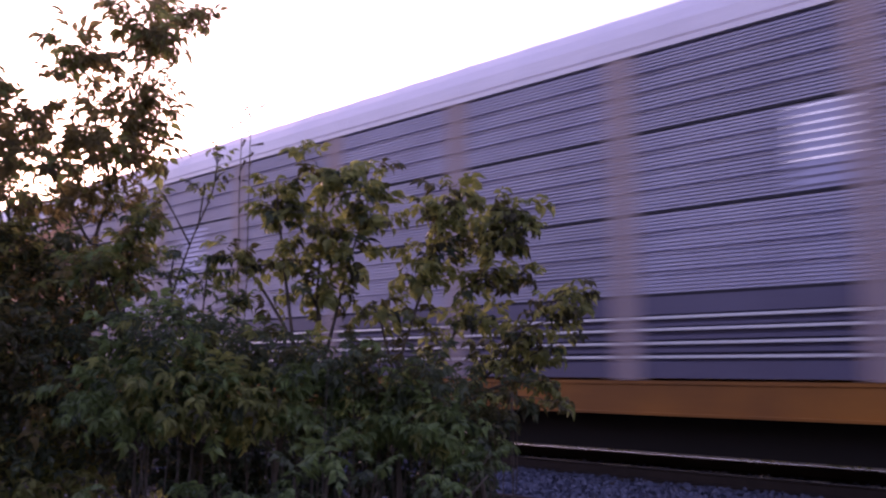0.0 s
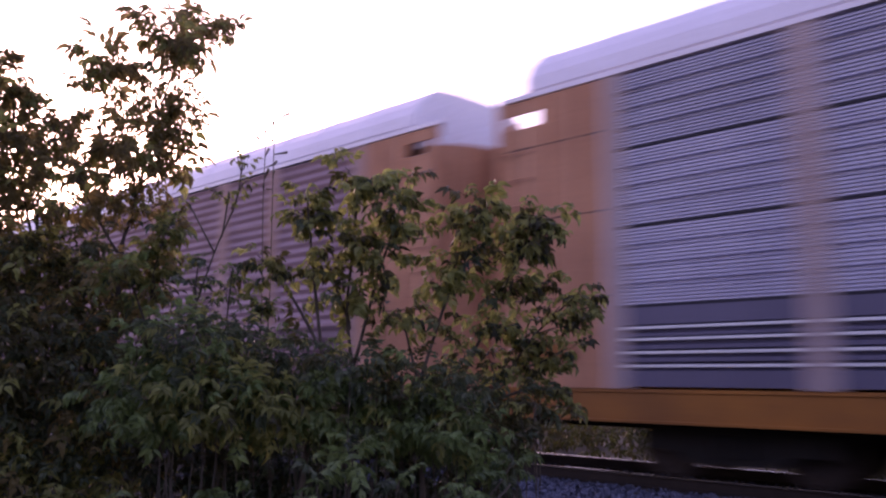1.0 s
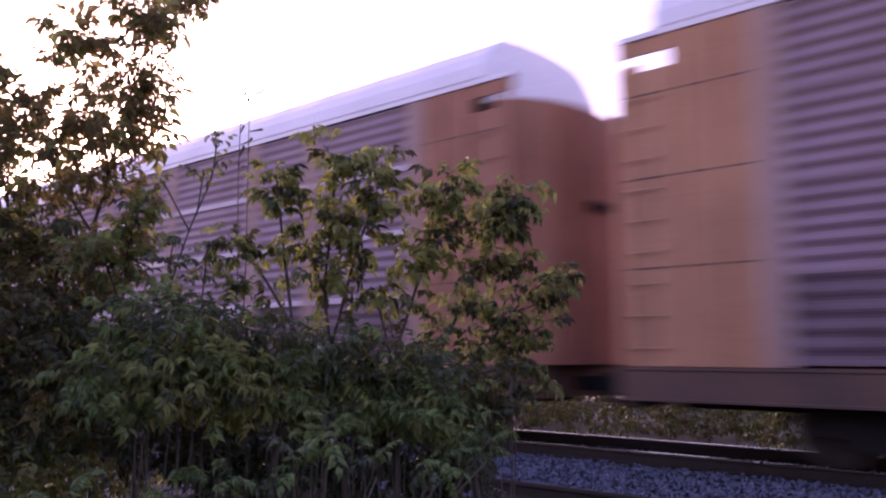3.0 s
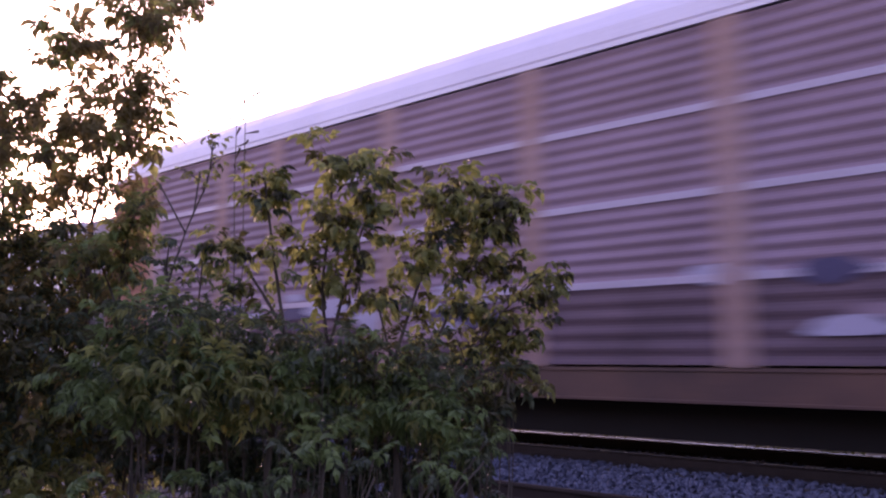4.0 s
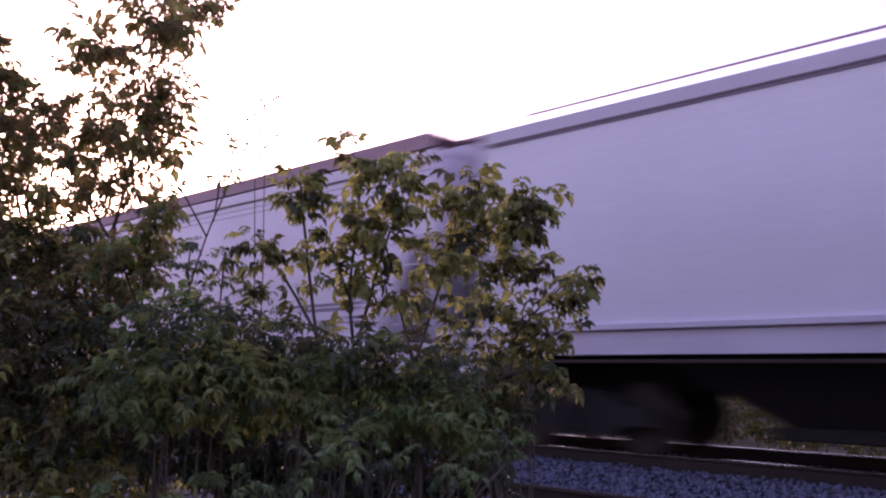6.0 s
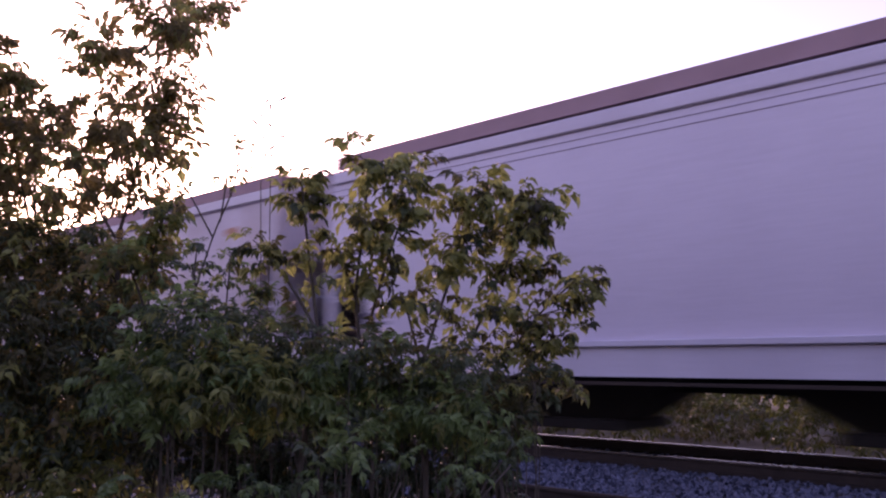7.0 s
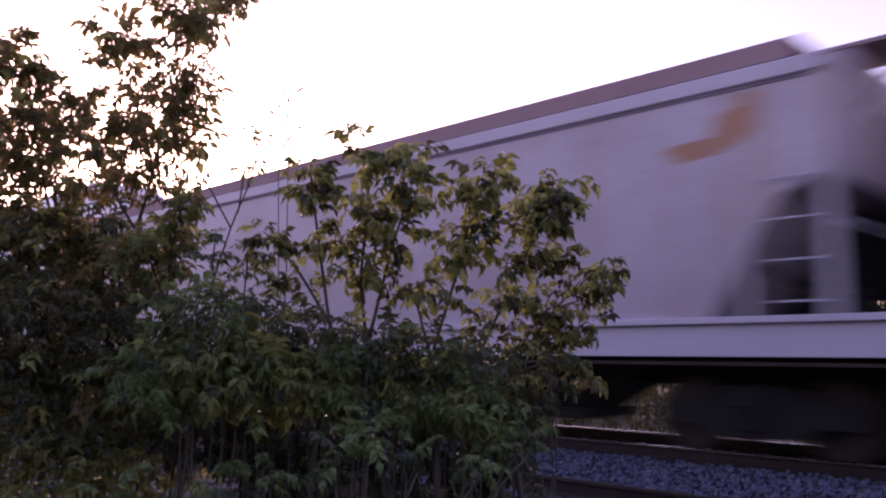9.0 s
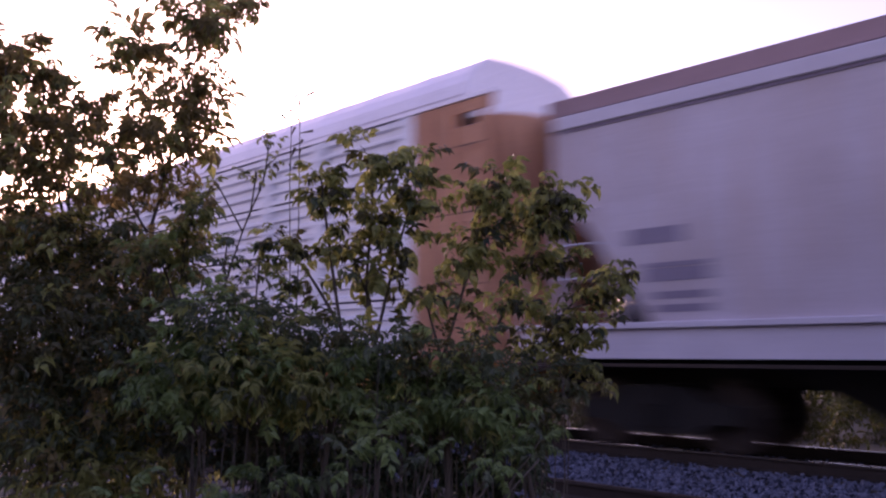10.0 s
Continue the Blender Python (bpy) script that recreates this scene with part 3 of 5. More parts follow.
def build_hopper(name, label, paint, length, walkway=True, lines=False, rail=False, sill=(1.12, 1.58), cheek=""):
    """A covered hopper car: smooth bulging sides cut away at both ends, slope sheets, a roof walk and outlet gates."""
    car = thing(name, label, "railcar", "railcars of the passing train")
    h = length / 2
    TOP = 4.37 if lines else 4.40
    S0, S1 = sill
    # body: side outline with slanted ends, in three lengths across for a slight bulge
    out = [(-h, TOP), (-h, 3.12), (-h + 0.5, 2.92), (-h + 1.42, S1), (h - 1.42, S1), (h - 0.5, 2.92), (h, 3.12), (h, TOP)]
    bm = bmesh.new()
    extrude(bm, out, -1.50, 1.50, "y")
    for k in range(1, 12):
        bmesh.ops.bisect_plane(bm, geom=bm.verts[:] + bm.edges[:] + bm.faces[:], plane_co=(0, 0, S1 + (TOP - S1) * k / 12), plane_no=(0, 0, 1))
    for v in bm.verts:
        v.co.y *= bulge(v.co.z) / 1.5
    part("body", bm, paint, car)
    # rounded roof on the body
    bm = bmesh.new()
    ro = [(-1.52, TOP), (-1.50, TOP + 0.03), (-1.2, TOP + 0.06), (0, TOP + 0.12), (1.2, TOP + 0.06), (1.50, TOP + 0.03), (1.52, TOP)]
    extrude(bm, ro, -h, h)
    part("roof", bm, paint, car)
    for s in (-1, 1):
        bm = bmesh.new()
        y0, y1 = sorted((s * 1.48, s * 1.57))
        box(bm, -h - 0.02, h + 0.02, y0, y1, TOP - 0.14, TOP + 0.05, 0.015)
        part("top_chord", bm, M_HOPSILL if not lines else paint, car)
        if not lines:
            # Dark strip under the chord, which paints in the chord's shadow.
            bm = bmesh.new()
            y0, y1 = sorted((s * 1.49, s * 1.535))
            box(bm, -h, h, y0, y1, TOP - 0.18, TOP - 0.14)
            part("chord_shadow", bm, M_TRIMSHADE, car)
        else:
            for z in (4.00, 4.11, 4.215):
                bm = bmesh.new()
                y0, y1 = sorted((s * 1.50, s * 1.545))
                box(bm, -h + 0.05, h - 0.05, min(s * 1.5, s * (bulge(z) + 0.006)), max(s * 1.5, s * (bulge(z) + 0.006)), z - 0.005, z + 0.005)
                part("trim_line", bm, M_TRIMSHADE, car)
        # side sill with its lip
        bm = bmesh.new()
        y0, y1 = sorted((s * 1.46, s * 1.52))
        box(bm, -h - 0.75, h + 0.75, y0, y1, S0, S1 - 0.02)
        y0, y1 = sorted((s * 1.46, s * 1.60))
        box(bm, -h - 0.75, h + 0.75, y0, y1, S1 - 0.06, S1 + 0.02, 0.01)
        part("side_sill", bm, M_HOPSILL, car)
        bm = bmesh.new()
        y0, y1 = sorted((s * 1.40, s * 1.55))
        box(bm, -h - 0.7, h + 0.7, y0, y1, S0 - 0.10, S0 - 0.06)
        part("sill_flange", bm, M_WHEEL, car)
    # side stakes under the sloping ends, ladders and end rails
    for e in (-1, 1):
        for s in (-1, 1):
            bm = bmesh.new()
            y0, y1 = sorted((s * 1.44, s * 1.54))
            box(bm, e * (h - 0.02) - 0.07, e * (h - 0.02) + 0.07, y0, y1, 1.5, TOP, 0.01)
            part("corner_post", bm, paint, car)
            bm = bmesh.new()
            box(bm, e * (h - 0.95) - 0.04, e * (h - 0.95) + 0.04, y0, y1, 1.5, 2.75, 0.01)
            part("side_stake", bm, paint, car)
            for z0, z1, xa, xb in CHEEKS.get(cheek, ()):
                bm = bmesh.new()
                box(bm, min(e * (h - xa), e * (h - xb)), max(e * (h - xa), e * (h - xb)), min(s * 1.47, s * 1.506), max(s * 1.47, s * 1.506), max(z0, S1), z1, 0.006)
                part("end_cheek", bm, paint, car)
            for k in range(4):
                bm = bmesh.new()
                z = 1.74 + 0.45 * k
                xa = e * (h - 0.12)
                tube(bm, [(xa, s * 1.53, z), (xa, s * 1.68, z), (xa - e * 0.5, s * 1.68, z), (xa - e * 0.5, s * 1.53, z)], 0.013, 0.013, 5)
                part("ladder_rung", bm, M_HOPSILL, car)
            bm = bmesh.new()
            tube(bm, [(e * (h + 0.7), s * 1.4, 1.5), (e * (h + 0.7), s * 1.4, 2.35), (e * (h + 0.05), s * 1.45, 2.6)], 0.02, 0.02, 6)
            part("hand_rail", bm, M_HOPSILL, car)
            bm = bmesh.new()
            tube(bm, [(e * (h + 0.55), s * 0.9, 1.1), (e * (h - 0.9), s * 1.1, 2.2)], 0.05, 0.05, 6)
            part("end_brace", bm, M_BLACK, car)
        bm = bmesh.new()
        box(bm, e * (h + 0.72) - 0.05, e * (h + 0.72) + 0.05, -1.5, 1.5, 1.0, 1.50, 0.01)
        part("end_sill", bm, paint, car)
        bm = bmesh.new()
        x0, x1 = sorted((e * (h - 1.3), e * (h + 0.70)))
        box(bm, x0, x1, -1.44, 1.44, 1.36, 1.42)
        part("end_platform", bm, M_BLACK, car)
        bm = bmesh.new()
        tube(bm, [(e * (h + 0.7), -1.4, 2.35), (e * (h + 0.7), 1.4, 2.35)], 0.02, 0.02, 6)
        part("end_rail", bm, M_HOPSILL, car)
        bm = bmesh.new()
        x0, x1 = sorted((e * (h + 0.002), e * (h + 0.42)))
        box(bm, x0, x1, 1.05, 1.48, 1.42, 4.28, 0.01)
        part("brake_mast", bm, paint, car)
        # Black plate added to stand for the shade inside the cut-away end.
        bm = bmesh.new()
        extrude(bm, [(e * (h - 1.3), 1.42), (e * (h - 0.2), 1.42), (e * (h - 0.2), 3.0), (e * (h - 0.55), 2.85), (e * (h - 1.3), 1.7)], 0.35, 0.42, "y")
        part("shade_plate", bm, M_BLACK, car)
        # Black sheet added at the far side to darken the opening and hide sky.
        bm = bmesh.new()
        x0, x1 = sorted((e * (h - 1.5), e * (h + 0.70)))
        box(bm, x0, x1, 1.30, 1.36, 1.88, 3.55)
        part("shade_sheet", bm, M_BLACK, car)
        bm = bmesh.new()
        tube(bm, [(e * (h + 0.45), 0.55, 1.42), (e * (h + 0.45), 0.55, 3.3)], 0.05, 0.05, 8)
        part("brake_staff", bm, M_BLACK, car)
        bm = bmesh.new()
        ring = [(e * (h + 0.5), 0.55 + 0.28 * math.cos(a * math.pi / 8), 3.1 + 0.28 * math.sin(a * math.pi / 8)) for a in range(17)]
        tube(bm, ring, 0.02, 0.02, 6)
        part("brake_wheel", bm, M_BLACK, car)
        bm = bmesh.new()
        box(bm, e * (h - 0.55) - 0.35, e * (h - 0.55) + 0.35, -0.25, 0.25, 1.42, 1.95, 0.05)
        part("brake_cylinder", bm, M_BLACK, car)
        bm = bmesh.new()                    # roof platform that reaches over the coupling
        wide, zt = 0.5, 4.83
        x0, x1 = sorted((e * (h - 0.45), e * (h + 0.95)))
        box(bm, x0, x1, -wide, wide, zt - 0.06, zt - 0.004, 0.006)
        platform = part("roof_platform", bm, M_WALKWAY, car, "rusty platform at the roof's end")
        bm = bmesh.new()
        extrude(bm, [(-1.50, TOP + 0.002), (-0.75, TOP + 0.27), (1.05, TOP + 0.29), (1.50, TOP + 0.29), (1.50, TOP + 0.002)], e * h - 0.03, e * h + 0.03)
        part("end_hood", bm, paint, car)
        for y in (-0.4, 0.4):
            bm = bmesh.new()
            tube(bm, [(e * (h + 0.8), y, zt - 0.06), (e * (h + 0.02), y, TOP - 0.35)], 0.02, 0.02, 6)
            part("bracket", bm, M_WALKWAY, platform)
        build_coupler(car, e * (h + 0.72), e)
        build_truck(car, e * (h - 1.15))
    # centre sill and outlets
    bm = bmesh.new()
    box(bm, -h - 0.6, h + 0.6, -0.3, 0.3, 0.78, 1.25, 0.02)
    part("centre_sill", bm, M_BLACK, car)
    for k in range(3):
        x = (k - 1) * (length - 6.2) / 2.6
        bm = bmesh.new()
        r = bmesh.ops.create_cone(bm, cap_ends=True, segments=4, radius1=0.55, radius2=2.0, depth=1.15)
        for v in bm.verts:
            v.co = Matrix.Rotation(radians(45), 3, "Z") @ v.co
            v.co = Vector((v.co.x * 1.75 + x, v.co.y * 0.97, v.co.z + 0.95))
        bay = part("outlet_bay", bm, M_BLACK, car)
        bm = bmesh.new()
        box(bm, x - 0.8, x + 0.8, -0.7, 0.7, 0.26, 0.40, 0.02)
        part("outlet_gate", bm, M_BLACK, bay)
    # roof walk
    if walkway:
        xa, xb = -h - 0.42, h - 0.42
        for y in (-1.12, -0.68, -0.24, 0.20, 0.64):
            bm = bmesh.new()
            box(bm, xa, xb, y, y + 0.43, 4.80, 4.83)
            part("walk_board", bm, M_WALKWAY, car, "rusty roof walk board")
        bm = bmesh.new()
        box(bm, xa, xb, -1.15, -1.12, 4.61, 4.845)
        part("walk_edge", bm, M_WALKWAY, car)
        for k in range(int(length / 1.6)):
            bm = bmesh.new()
            x = -h + 0.5 + 1.6 * k
            box(bm, x - 0.025, x + 0.025, -1.0, 1.0, TOP + 0.04, 4.80)
            part("walk_bracket", bm, M_WALKWAY, car)
    if rail:
        bm = bmesh.new()
        tube(bm, [(-h, -0.6, TOP + 0.52), (h - 0.3, -0.6, TOP + 0.52)], 0.018, 0.018, 5)
        tube(bm, [(-h, 0.6, TOP + 0.52), (h - 0.3, 0.6, TOP + 0.52)], 0.018, 0.018, 5)
        part("roof_hand_rail", bm, M_WALKWAY, car)
        for k in range(8):
            bm = bmesh.new()
            x = -h + 0.4 + (length - 1) / 7 * k
            tube(bm, [(x, -0.6, TOP + 0.18), (x, -0.6, TOP + 0.52)], 0.015, 0.015, 5)
            part("rail_post", bm, M_WALKWAY, car)
        for k in range(5):
            bm = bmesh.new()
            x = -h + 1.8 + (length - 3.6) / 4 * k
            extrude(bm, [(a, TOP + b) for a, b in ((x - 0.4, 0.2), (x + 0.4, 0.2), (x + 0.36, 0.36), (x - 0.36, 0.36))], -0.4, 0.4, "y")
            part("hatch", bm, paint, car)
    return car


def marks(car, y, rows, mat=None, name="stencil_marking", curved=False):
    """Bars of paint that stand for writing on a car's side: x, z, width, height."""
    for x, z, w, hgt in rows:
        bm = bmesh.new()
        box(bm, x - w / 2, x + w / 2, y - 0.006, y + 0.02, z - hgt / 2, z + hgt / 2)
        if curved:
            for v in bm.verts:
                v.co.y += -bulge(v.co.z) - y
        part(name, bm, mat or M_STENCIL, car)


def graffiti(car, x0, x1, z0, z1, seed, mats, count, y=-WIDE, tall=1.0):
    """Sprayed shapes that overlap, past reading."""
    rng = random.Random(seed)
    for i in range(count):
        bm = bmesh.new()
        cx, cz = rng.uniform(x0, x1), rng.uniform(z0, z1)
        w, h = rng.uniform(0.2, 0.65), rng.uniform(0.05, 0.17) * tall
        n = 11
        extrude(bm, [(cx + w * math.cos(6.2832 * k / n) * rng.uniform(0.6, 1.0), max(z0 - 0.03, cz + h * math.sin(6.2832 * k / n) * rng.uniform(0.6, 1.0))) for k in range(n)],
                y - 0.004 - 0.0007 * i, y + 0.03, "y")
        part("spray_paint", bm, mats[i % len(mats)], car)


A1 = build_autorack("autorack", "blue-grey galvanised autorack with bare ribs and a yellow sill", "galv", M_GALV, M_POST, M_YELLOW, M_ORANGE, "dark", (0.25, 0.5, 0.75), 0.06, 0.045, stripes=True)
A2 = build_autorack("autorack", "rusting brown autorack with orange end doors", "worn", M_WORN, M_POSTR, M_DULLSILL, M_ORANGE, "plain", (), 0.035)
A3 = build_autorack("autorack", "mauve weathered autorack with pale joint bands and red-brown ends", "worn2", M_WORN2, M_POSTR, M_DULLSILL, M_BROWN, "band", (), 0.03)
A4 = build_autorack("autorack", "white ribbed autorack with orange end doors", "white", M_WHITEP, M_WHITEP, M_YELLOW, M_ORANGE, "dark", (0.16, 0.38, 0.6, 0.82), 0.08)
H1 = build_hopper("covered_hopper", "pale grey covered hopper with a hand rail along its roof", M_HOP1, 17.6, walkway=False, rail=True, sill=(1.26, 1.62), cheek="window")
H2 = build_hopper("covered_hopper", "light grey covered hopper with trim lines and dark lettering", M_HOP2, 17.4, lines=True, sill=(1.00, 1.43))
H3 = build_hopper("covered_hopper", "stained grey covered hopper with a rusty roof walk", M_HOP3, 18.4, sill=(1.12, 1.60), cheek="slot")
H4 = build_hopper("covered_hopper", "grey covered hopper with rust streaks and an orange patch", M_HOP3, 18.5, sill=(1.15, 1.58))
# car, its centre along the track at 0 s
TRAIN = [(A1, -9.23), (A2, -36.4), (A3, -64.0), (H1, -87.2), (H2, -105.65), (H3, -125.1), (H4, -145.0), (A4, -168.4)]

marks(H1, -1.56, [(6.15, 2.63, 1.15, 0.05), (6.0, 2.52, 0.9, 0.05), (6.2, 2.41, 1.1, 0.05), (6.25, 2.30, 1.25, 0.05), (6.1, 2.19, 1.0, 0.05), (6.15, 2.09, 1.05, 0.05), (6.9, 1.72, 0.75, 0.10), (6.9, 1.58, 0.75, 0.09)], curved=True)
marks(H2, -1.555, [(6.1, 2.13, 2.1, 0.05), (6.2, 2.05, 1.6, 0.06), (6.15, 1.77, 0.50, 0.22), (6.9, 1.90, 0.6, 0.05), (6.9, 1.82, 0.6, 0.05), (-7.9, 2.98, 0.7, 0.07), (-7.7, 2.50, 0.7, 0.10), (-7.7, 2.40, 0.7, 0.07), (-7.5, 1.92, 0.6, 0.10), (-7.5, 1.80, 0.5, 0.06), (6.9, 1.52, 0.5, 0.05)], curved=True)
marks(H2, -1.525, [(5.3, 1.30, 0.8, 0.05), (5.3, 1.18, 0.8, 0.05), (6.9, 1.22, 1.0, 0.04), (-6.2, 1.30, 0.45, 0.10)])
marks(H3, -1.56, [(-7.6, 2.76, 0.95, 0.09), (-7.5, 2.66, 0.8, 0.07), (-7.3, 2.36, 0.85, 0.07), (-7.3, 2.22, 0.85, 0.16), (-7.2, 1.92, 0.6, 0.06), (5.4, 2.35, 0.9, 0.06), (5.5, 2.05, 0.7, 0.06)], curved=True)
marks(H4, -1.56, [(-7.7, 2.66, 0.75, 0.20), (-7.45, 2.29, 0.9, 0.06), (-7.45, 2.17, 0.9, 0.16), (-7.4, 1.92, 0.75, 0.09), (-7.4, 1.76, 0.75, 0.09), (0.4, 2.4, 0.7, 0.05)], curved=True)
marks(H4, -1.525, [(-1.95, 1.36, 1.3, 0.22)], M_NAVY, "spray_paint")


def stain(car, cx, cz, w, h, seed, mat):
    """One uneven patch of rust or paint on a smooth side."""
    rng = random.Random(seed)
    bm = bmesh.new()
    extrude(bm, [(cx + w / 2 * math.cos(6.2832 * k / 18) * rng.uniform(0.7, 1.05), cz + h / 2 * math.sin(6.2832 * k / 18) * rng.uniform(0.7, 1.05)) for k in range(18)], -0.004, 0.06, "y")
    for v in bm.verts:
        v.co.y -= bulge(v.co.z)
    part("stain", bm, mat, car)


stain(H4, 7.75, 3.58, 0.85, 0.30, 2, M_RUST)
stain(H4, 8.2, 3.78, 0.65, 0.50, 12, M_RUST)
stain(H4, 8.4, 4.02, 0.35, 0.45, 13, M_RUST)
stain(H4, -2.0, 1.88, 1.0, 0.42, 3, M_REDS)
stain(H3, 7.7, 3.75, 0.55, 0.22, 4, M_RUST)
graffiti(A2, -6.6, -1.5, 1.30, 2.0, 21, [M_NAVY, M_NAVY, M_PALE, M_NAVY, M_WORN], 60)
graffiti(A2, 3.5, 9.5, 1.30, 1.75, 22, [M_REDS, M_WORN, M_REDS], 16)
graffiti(A3, -8.2, -2.2, 1.45, 2.25, 23, [M_PALE, M_WORN2, M_PALE, M_NAVY], 34)
graffiti(A3, 1.0, 7.0, 1.45, 2.15, 24, [M_PALE, M_WORN2, M_NAVY], 14)
graffiti(A3, -7.3, -5.2, 0.80, 0.98, 25, [M_PALE, M_NAVY, M_PALE], 12, -1.575, 0.5)
graffiti(A2, -6.6, -4.6, 0.82, 1.0, 26, [M_PALE, M_DULLSILL], 10, -1.575, 0.5)
marks(A2, -1.566, [(-5.52, 3.60, 2.55, 0.92)], M_WORN, "patch_panel")
marks(A2, -1.573, [(-6.55, 3.58, 0.45, 0.88), (-4.50, 3.62, 0.42, 0.92), (-5.5, 3.98, 1.7, 0.05), (-5.5, 3.30, 1.7, 0.045)], M_RUST, "bare_strip")
marks(A2, -1.573, [(-5.45, 3.86, 1.5, 0.12), (-5.45, 3.66, 1.6, 0.11), (-5.5, 3.44, 1.65, 0.12)], M_DULLSILL, "slot")
marks(A1, -1.60, [(-12.2, 1.55, 0.8, 0.2)], M_YELLOW, "reflector_patch")


# ---- plants ----
def leaflet(verts, faces, m, length, wide, fold, droop):
    """A pointed blade, folded along its rib, with a shoulder and a drawn-out tip."""
    k = len(verts)
    for x, y, z in ((0, 0, 0), (0, 0.36, 0), (0, 0.66, -0.5), (0, 1, -1), (-1, 0.34, 1), (-0.62, 0.66, 0.3), (1, 0.34, 1), (0.62, 0.66, 0.3)):
        zz = fold * z if z > 0 else droop * length * z
        verts.append(tuple(m @ Vector((x * wide, y * length, zz))))
    faces.extend(((k, k + 1, k + 4), (k + 1, k + 2, k + 5, k + 4), (k + 2, k + 3, k + 5), (k, k + 6, k + 1), (k + 1, k + 6, k + 7, k + 2), (k + 2, k + 7, k + 3)))


def compound_leaf(verts, faces, m, rng, size=1.0, pairs=2, slim=0.20):
    """A stalk with pairs of pointed leaflets and one at the end, growing along +y and drooping."""
    stalk = (0.10 if pairs < 4 else 0.17) * size
    k = len(verts)
    for y, z, r in ((0, 0, 0.0022), (stalk * 0.55, 0.004, 0.0016), (stalk, -0.012, 0.001)):
        for a in (0, 2.1, 4.2):
            verts.append(tuple(m @ Vector((r * math.cos(a), y, z + r * math.sin(a)))))
    for i in (0, 3):
        for a in range(3):
            b = (a + 1) % 3
            faces.append((k + i + a, k + i + b, k + i + 3 + b, k + i + 3 + a))
    for j in range(pairs):
        y = stalk * (0.45 + 0.38 * j) if pairs < 4 else stalk * (0.22 + 0.74 * j / pairs)
        for s in (-1, 1):
            ln = rng.uniform(0.065, 0.09) * size
            turn = Euler((radians(rng.uniform(-45, 0)), radians(s * rng.uniform(-25, 25)), radians(-s * rng.uniform(50, 75)))).to_matrix().to_4x4()
            leaflet(verts, faces, m @ Matrix.Translation((0, y, 0)) @ turn, ln, ln * slim * rng.uniform(0.85, 1.2), 0.008 * size, rng.uniform(0.15, 0.5))
    ln = rng.uniform(0.08, 0.105) * size
    leaflet(verts, faces, m @ Matrix.Translation((0, stalk, -0.012)) @ Euler((radians(rng.uniform(-45, -5)), 0, radians(rng.uniform(-12, 12)))).to_matrix().to_4x4(), ln, ln * slim * 1.15, 0.008 * size, 0.4)


def leaf_meshes(mats, seed, pairs=0, slim=0.26):
    out = []
    for i in range(8):
        rng = random.Random(seed + i)
        v, f = [], []
        compound_leaf(v, f, Matrix(), rng, 0.8 if pairs > 3 else 1.0, pairs or (2 if i % 3 else 3), slim)
        me = bpy.data.meshes.new("leaf")
        me.from_pydata(v, [], f)
        me.materials.append(mats[i % len(mats)])
        out.append(me)
    return out


LEAVES = leaf_meshes([M_LEAF, M_LEAF, M_LEAFOLIVE, M_LEAF], 50)
LEAVES_FRESH = leaf_meshes([M_FRESH, M_FRESH, M_LEAFDARK], 120, 6, 0.24)
# Leaves for inner shoots, mostly dark: the crown's own shade is in their colour.
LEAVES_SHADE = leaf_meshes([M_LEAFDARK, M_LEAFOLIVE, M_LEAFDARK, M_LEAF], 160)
LEAVES_BROWN = leaf_meshes([M_LEAFBROWN, M_LEAFBROWN, M_LEAF], 80, 0, 0.22)
LEAVES_GREEN = leaf_meshes([M_LEAF, M_FRESH, M_LEAF, M_LEAFBROWN], 200)
LEAVES_SLIM = leaf_meshes([M_FRESH, M_LEAFDARK, M_LEAF], 240, 5, 0.15)


def aim(p, d, roll, s):
    """A pose at p whose +y runs along d."""
    return Matrix.Translation(p) @ Vector(d).to_track_quat("Y", "Z").to_matrix().to_4x4() @ Matrix.Rotation(radians(roll), 4, "Y") @ Matrix.Diagonal((s, s, s, 1))


def bend(a, b, rng, wave=0.06, n=6):
    a, b = Vector(a), Vector(b)
    pts = []
    for i in range(n + 1):
        k = i / n
        p = a.lerp(b, k)
        p.z += 0.18 * (b - a).length * k * (1 - k)
        off = wave * math.sin(math.pi * k)
        pts.append(p + Vector((rng.uniform(-1, 1), rng.uniform(-1, 1), 0)) * off)
    pts[-1] = b
    return pts


def smooth_line(pts, n=4):
    """Points along a bowed line through the given ones."""
    pts = [Vector(p) for p in pts]
    out = []
    for i in range(len(pts) - 1):
        p0, p1, p2, p3 = pts[max(0, i - 1)], pts[i], pts[i + 1], pts[min(len(pts) - 1, i + 2)]
        for j in range(n):
            k = j / n
            out.append(0.5 * (2 * p1 + (p2 - p0) * k + (2 * p0 - 5 * p1 + 4 * p2 - p3) * k * k + (3 * p1 - p0 - 3 * p2 + p3) * k ** 3))
    return out + [pts[-1]]


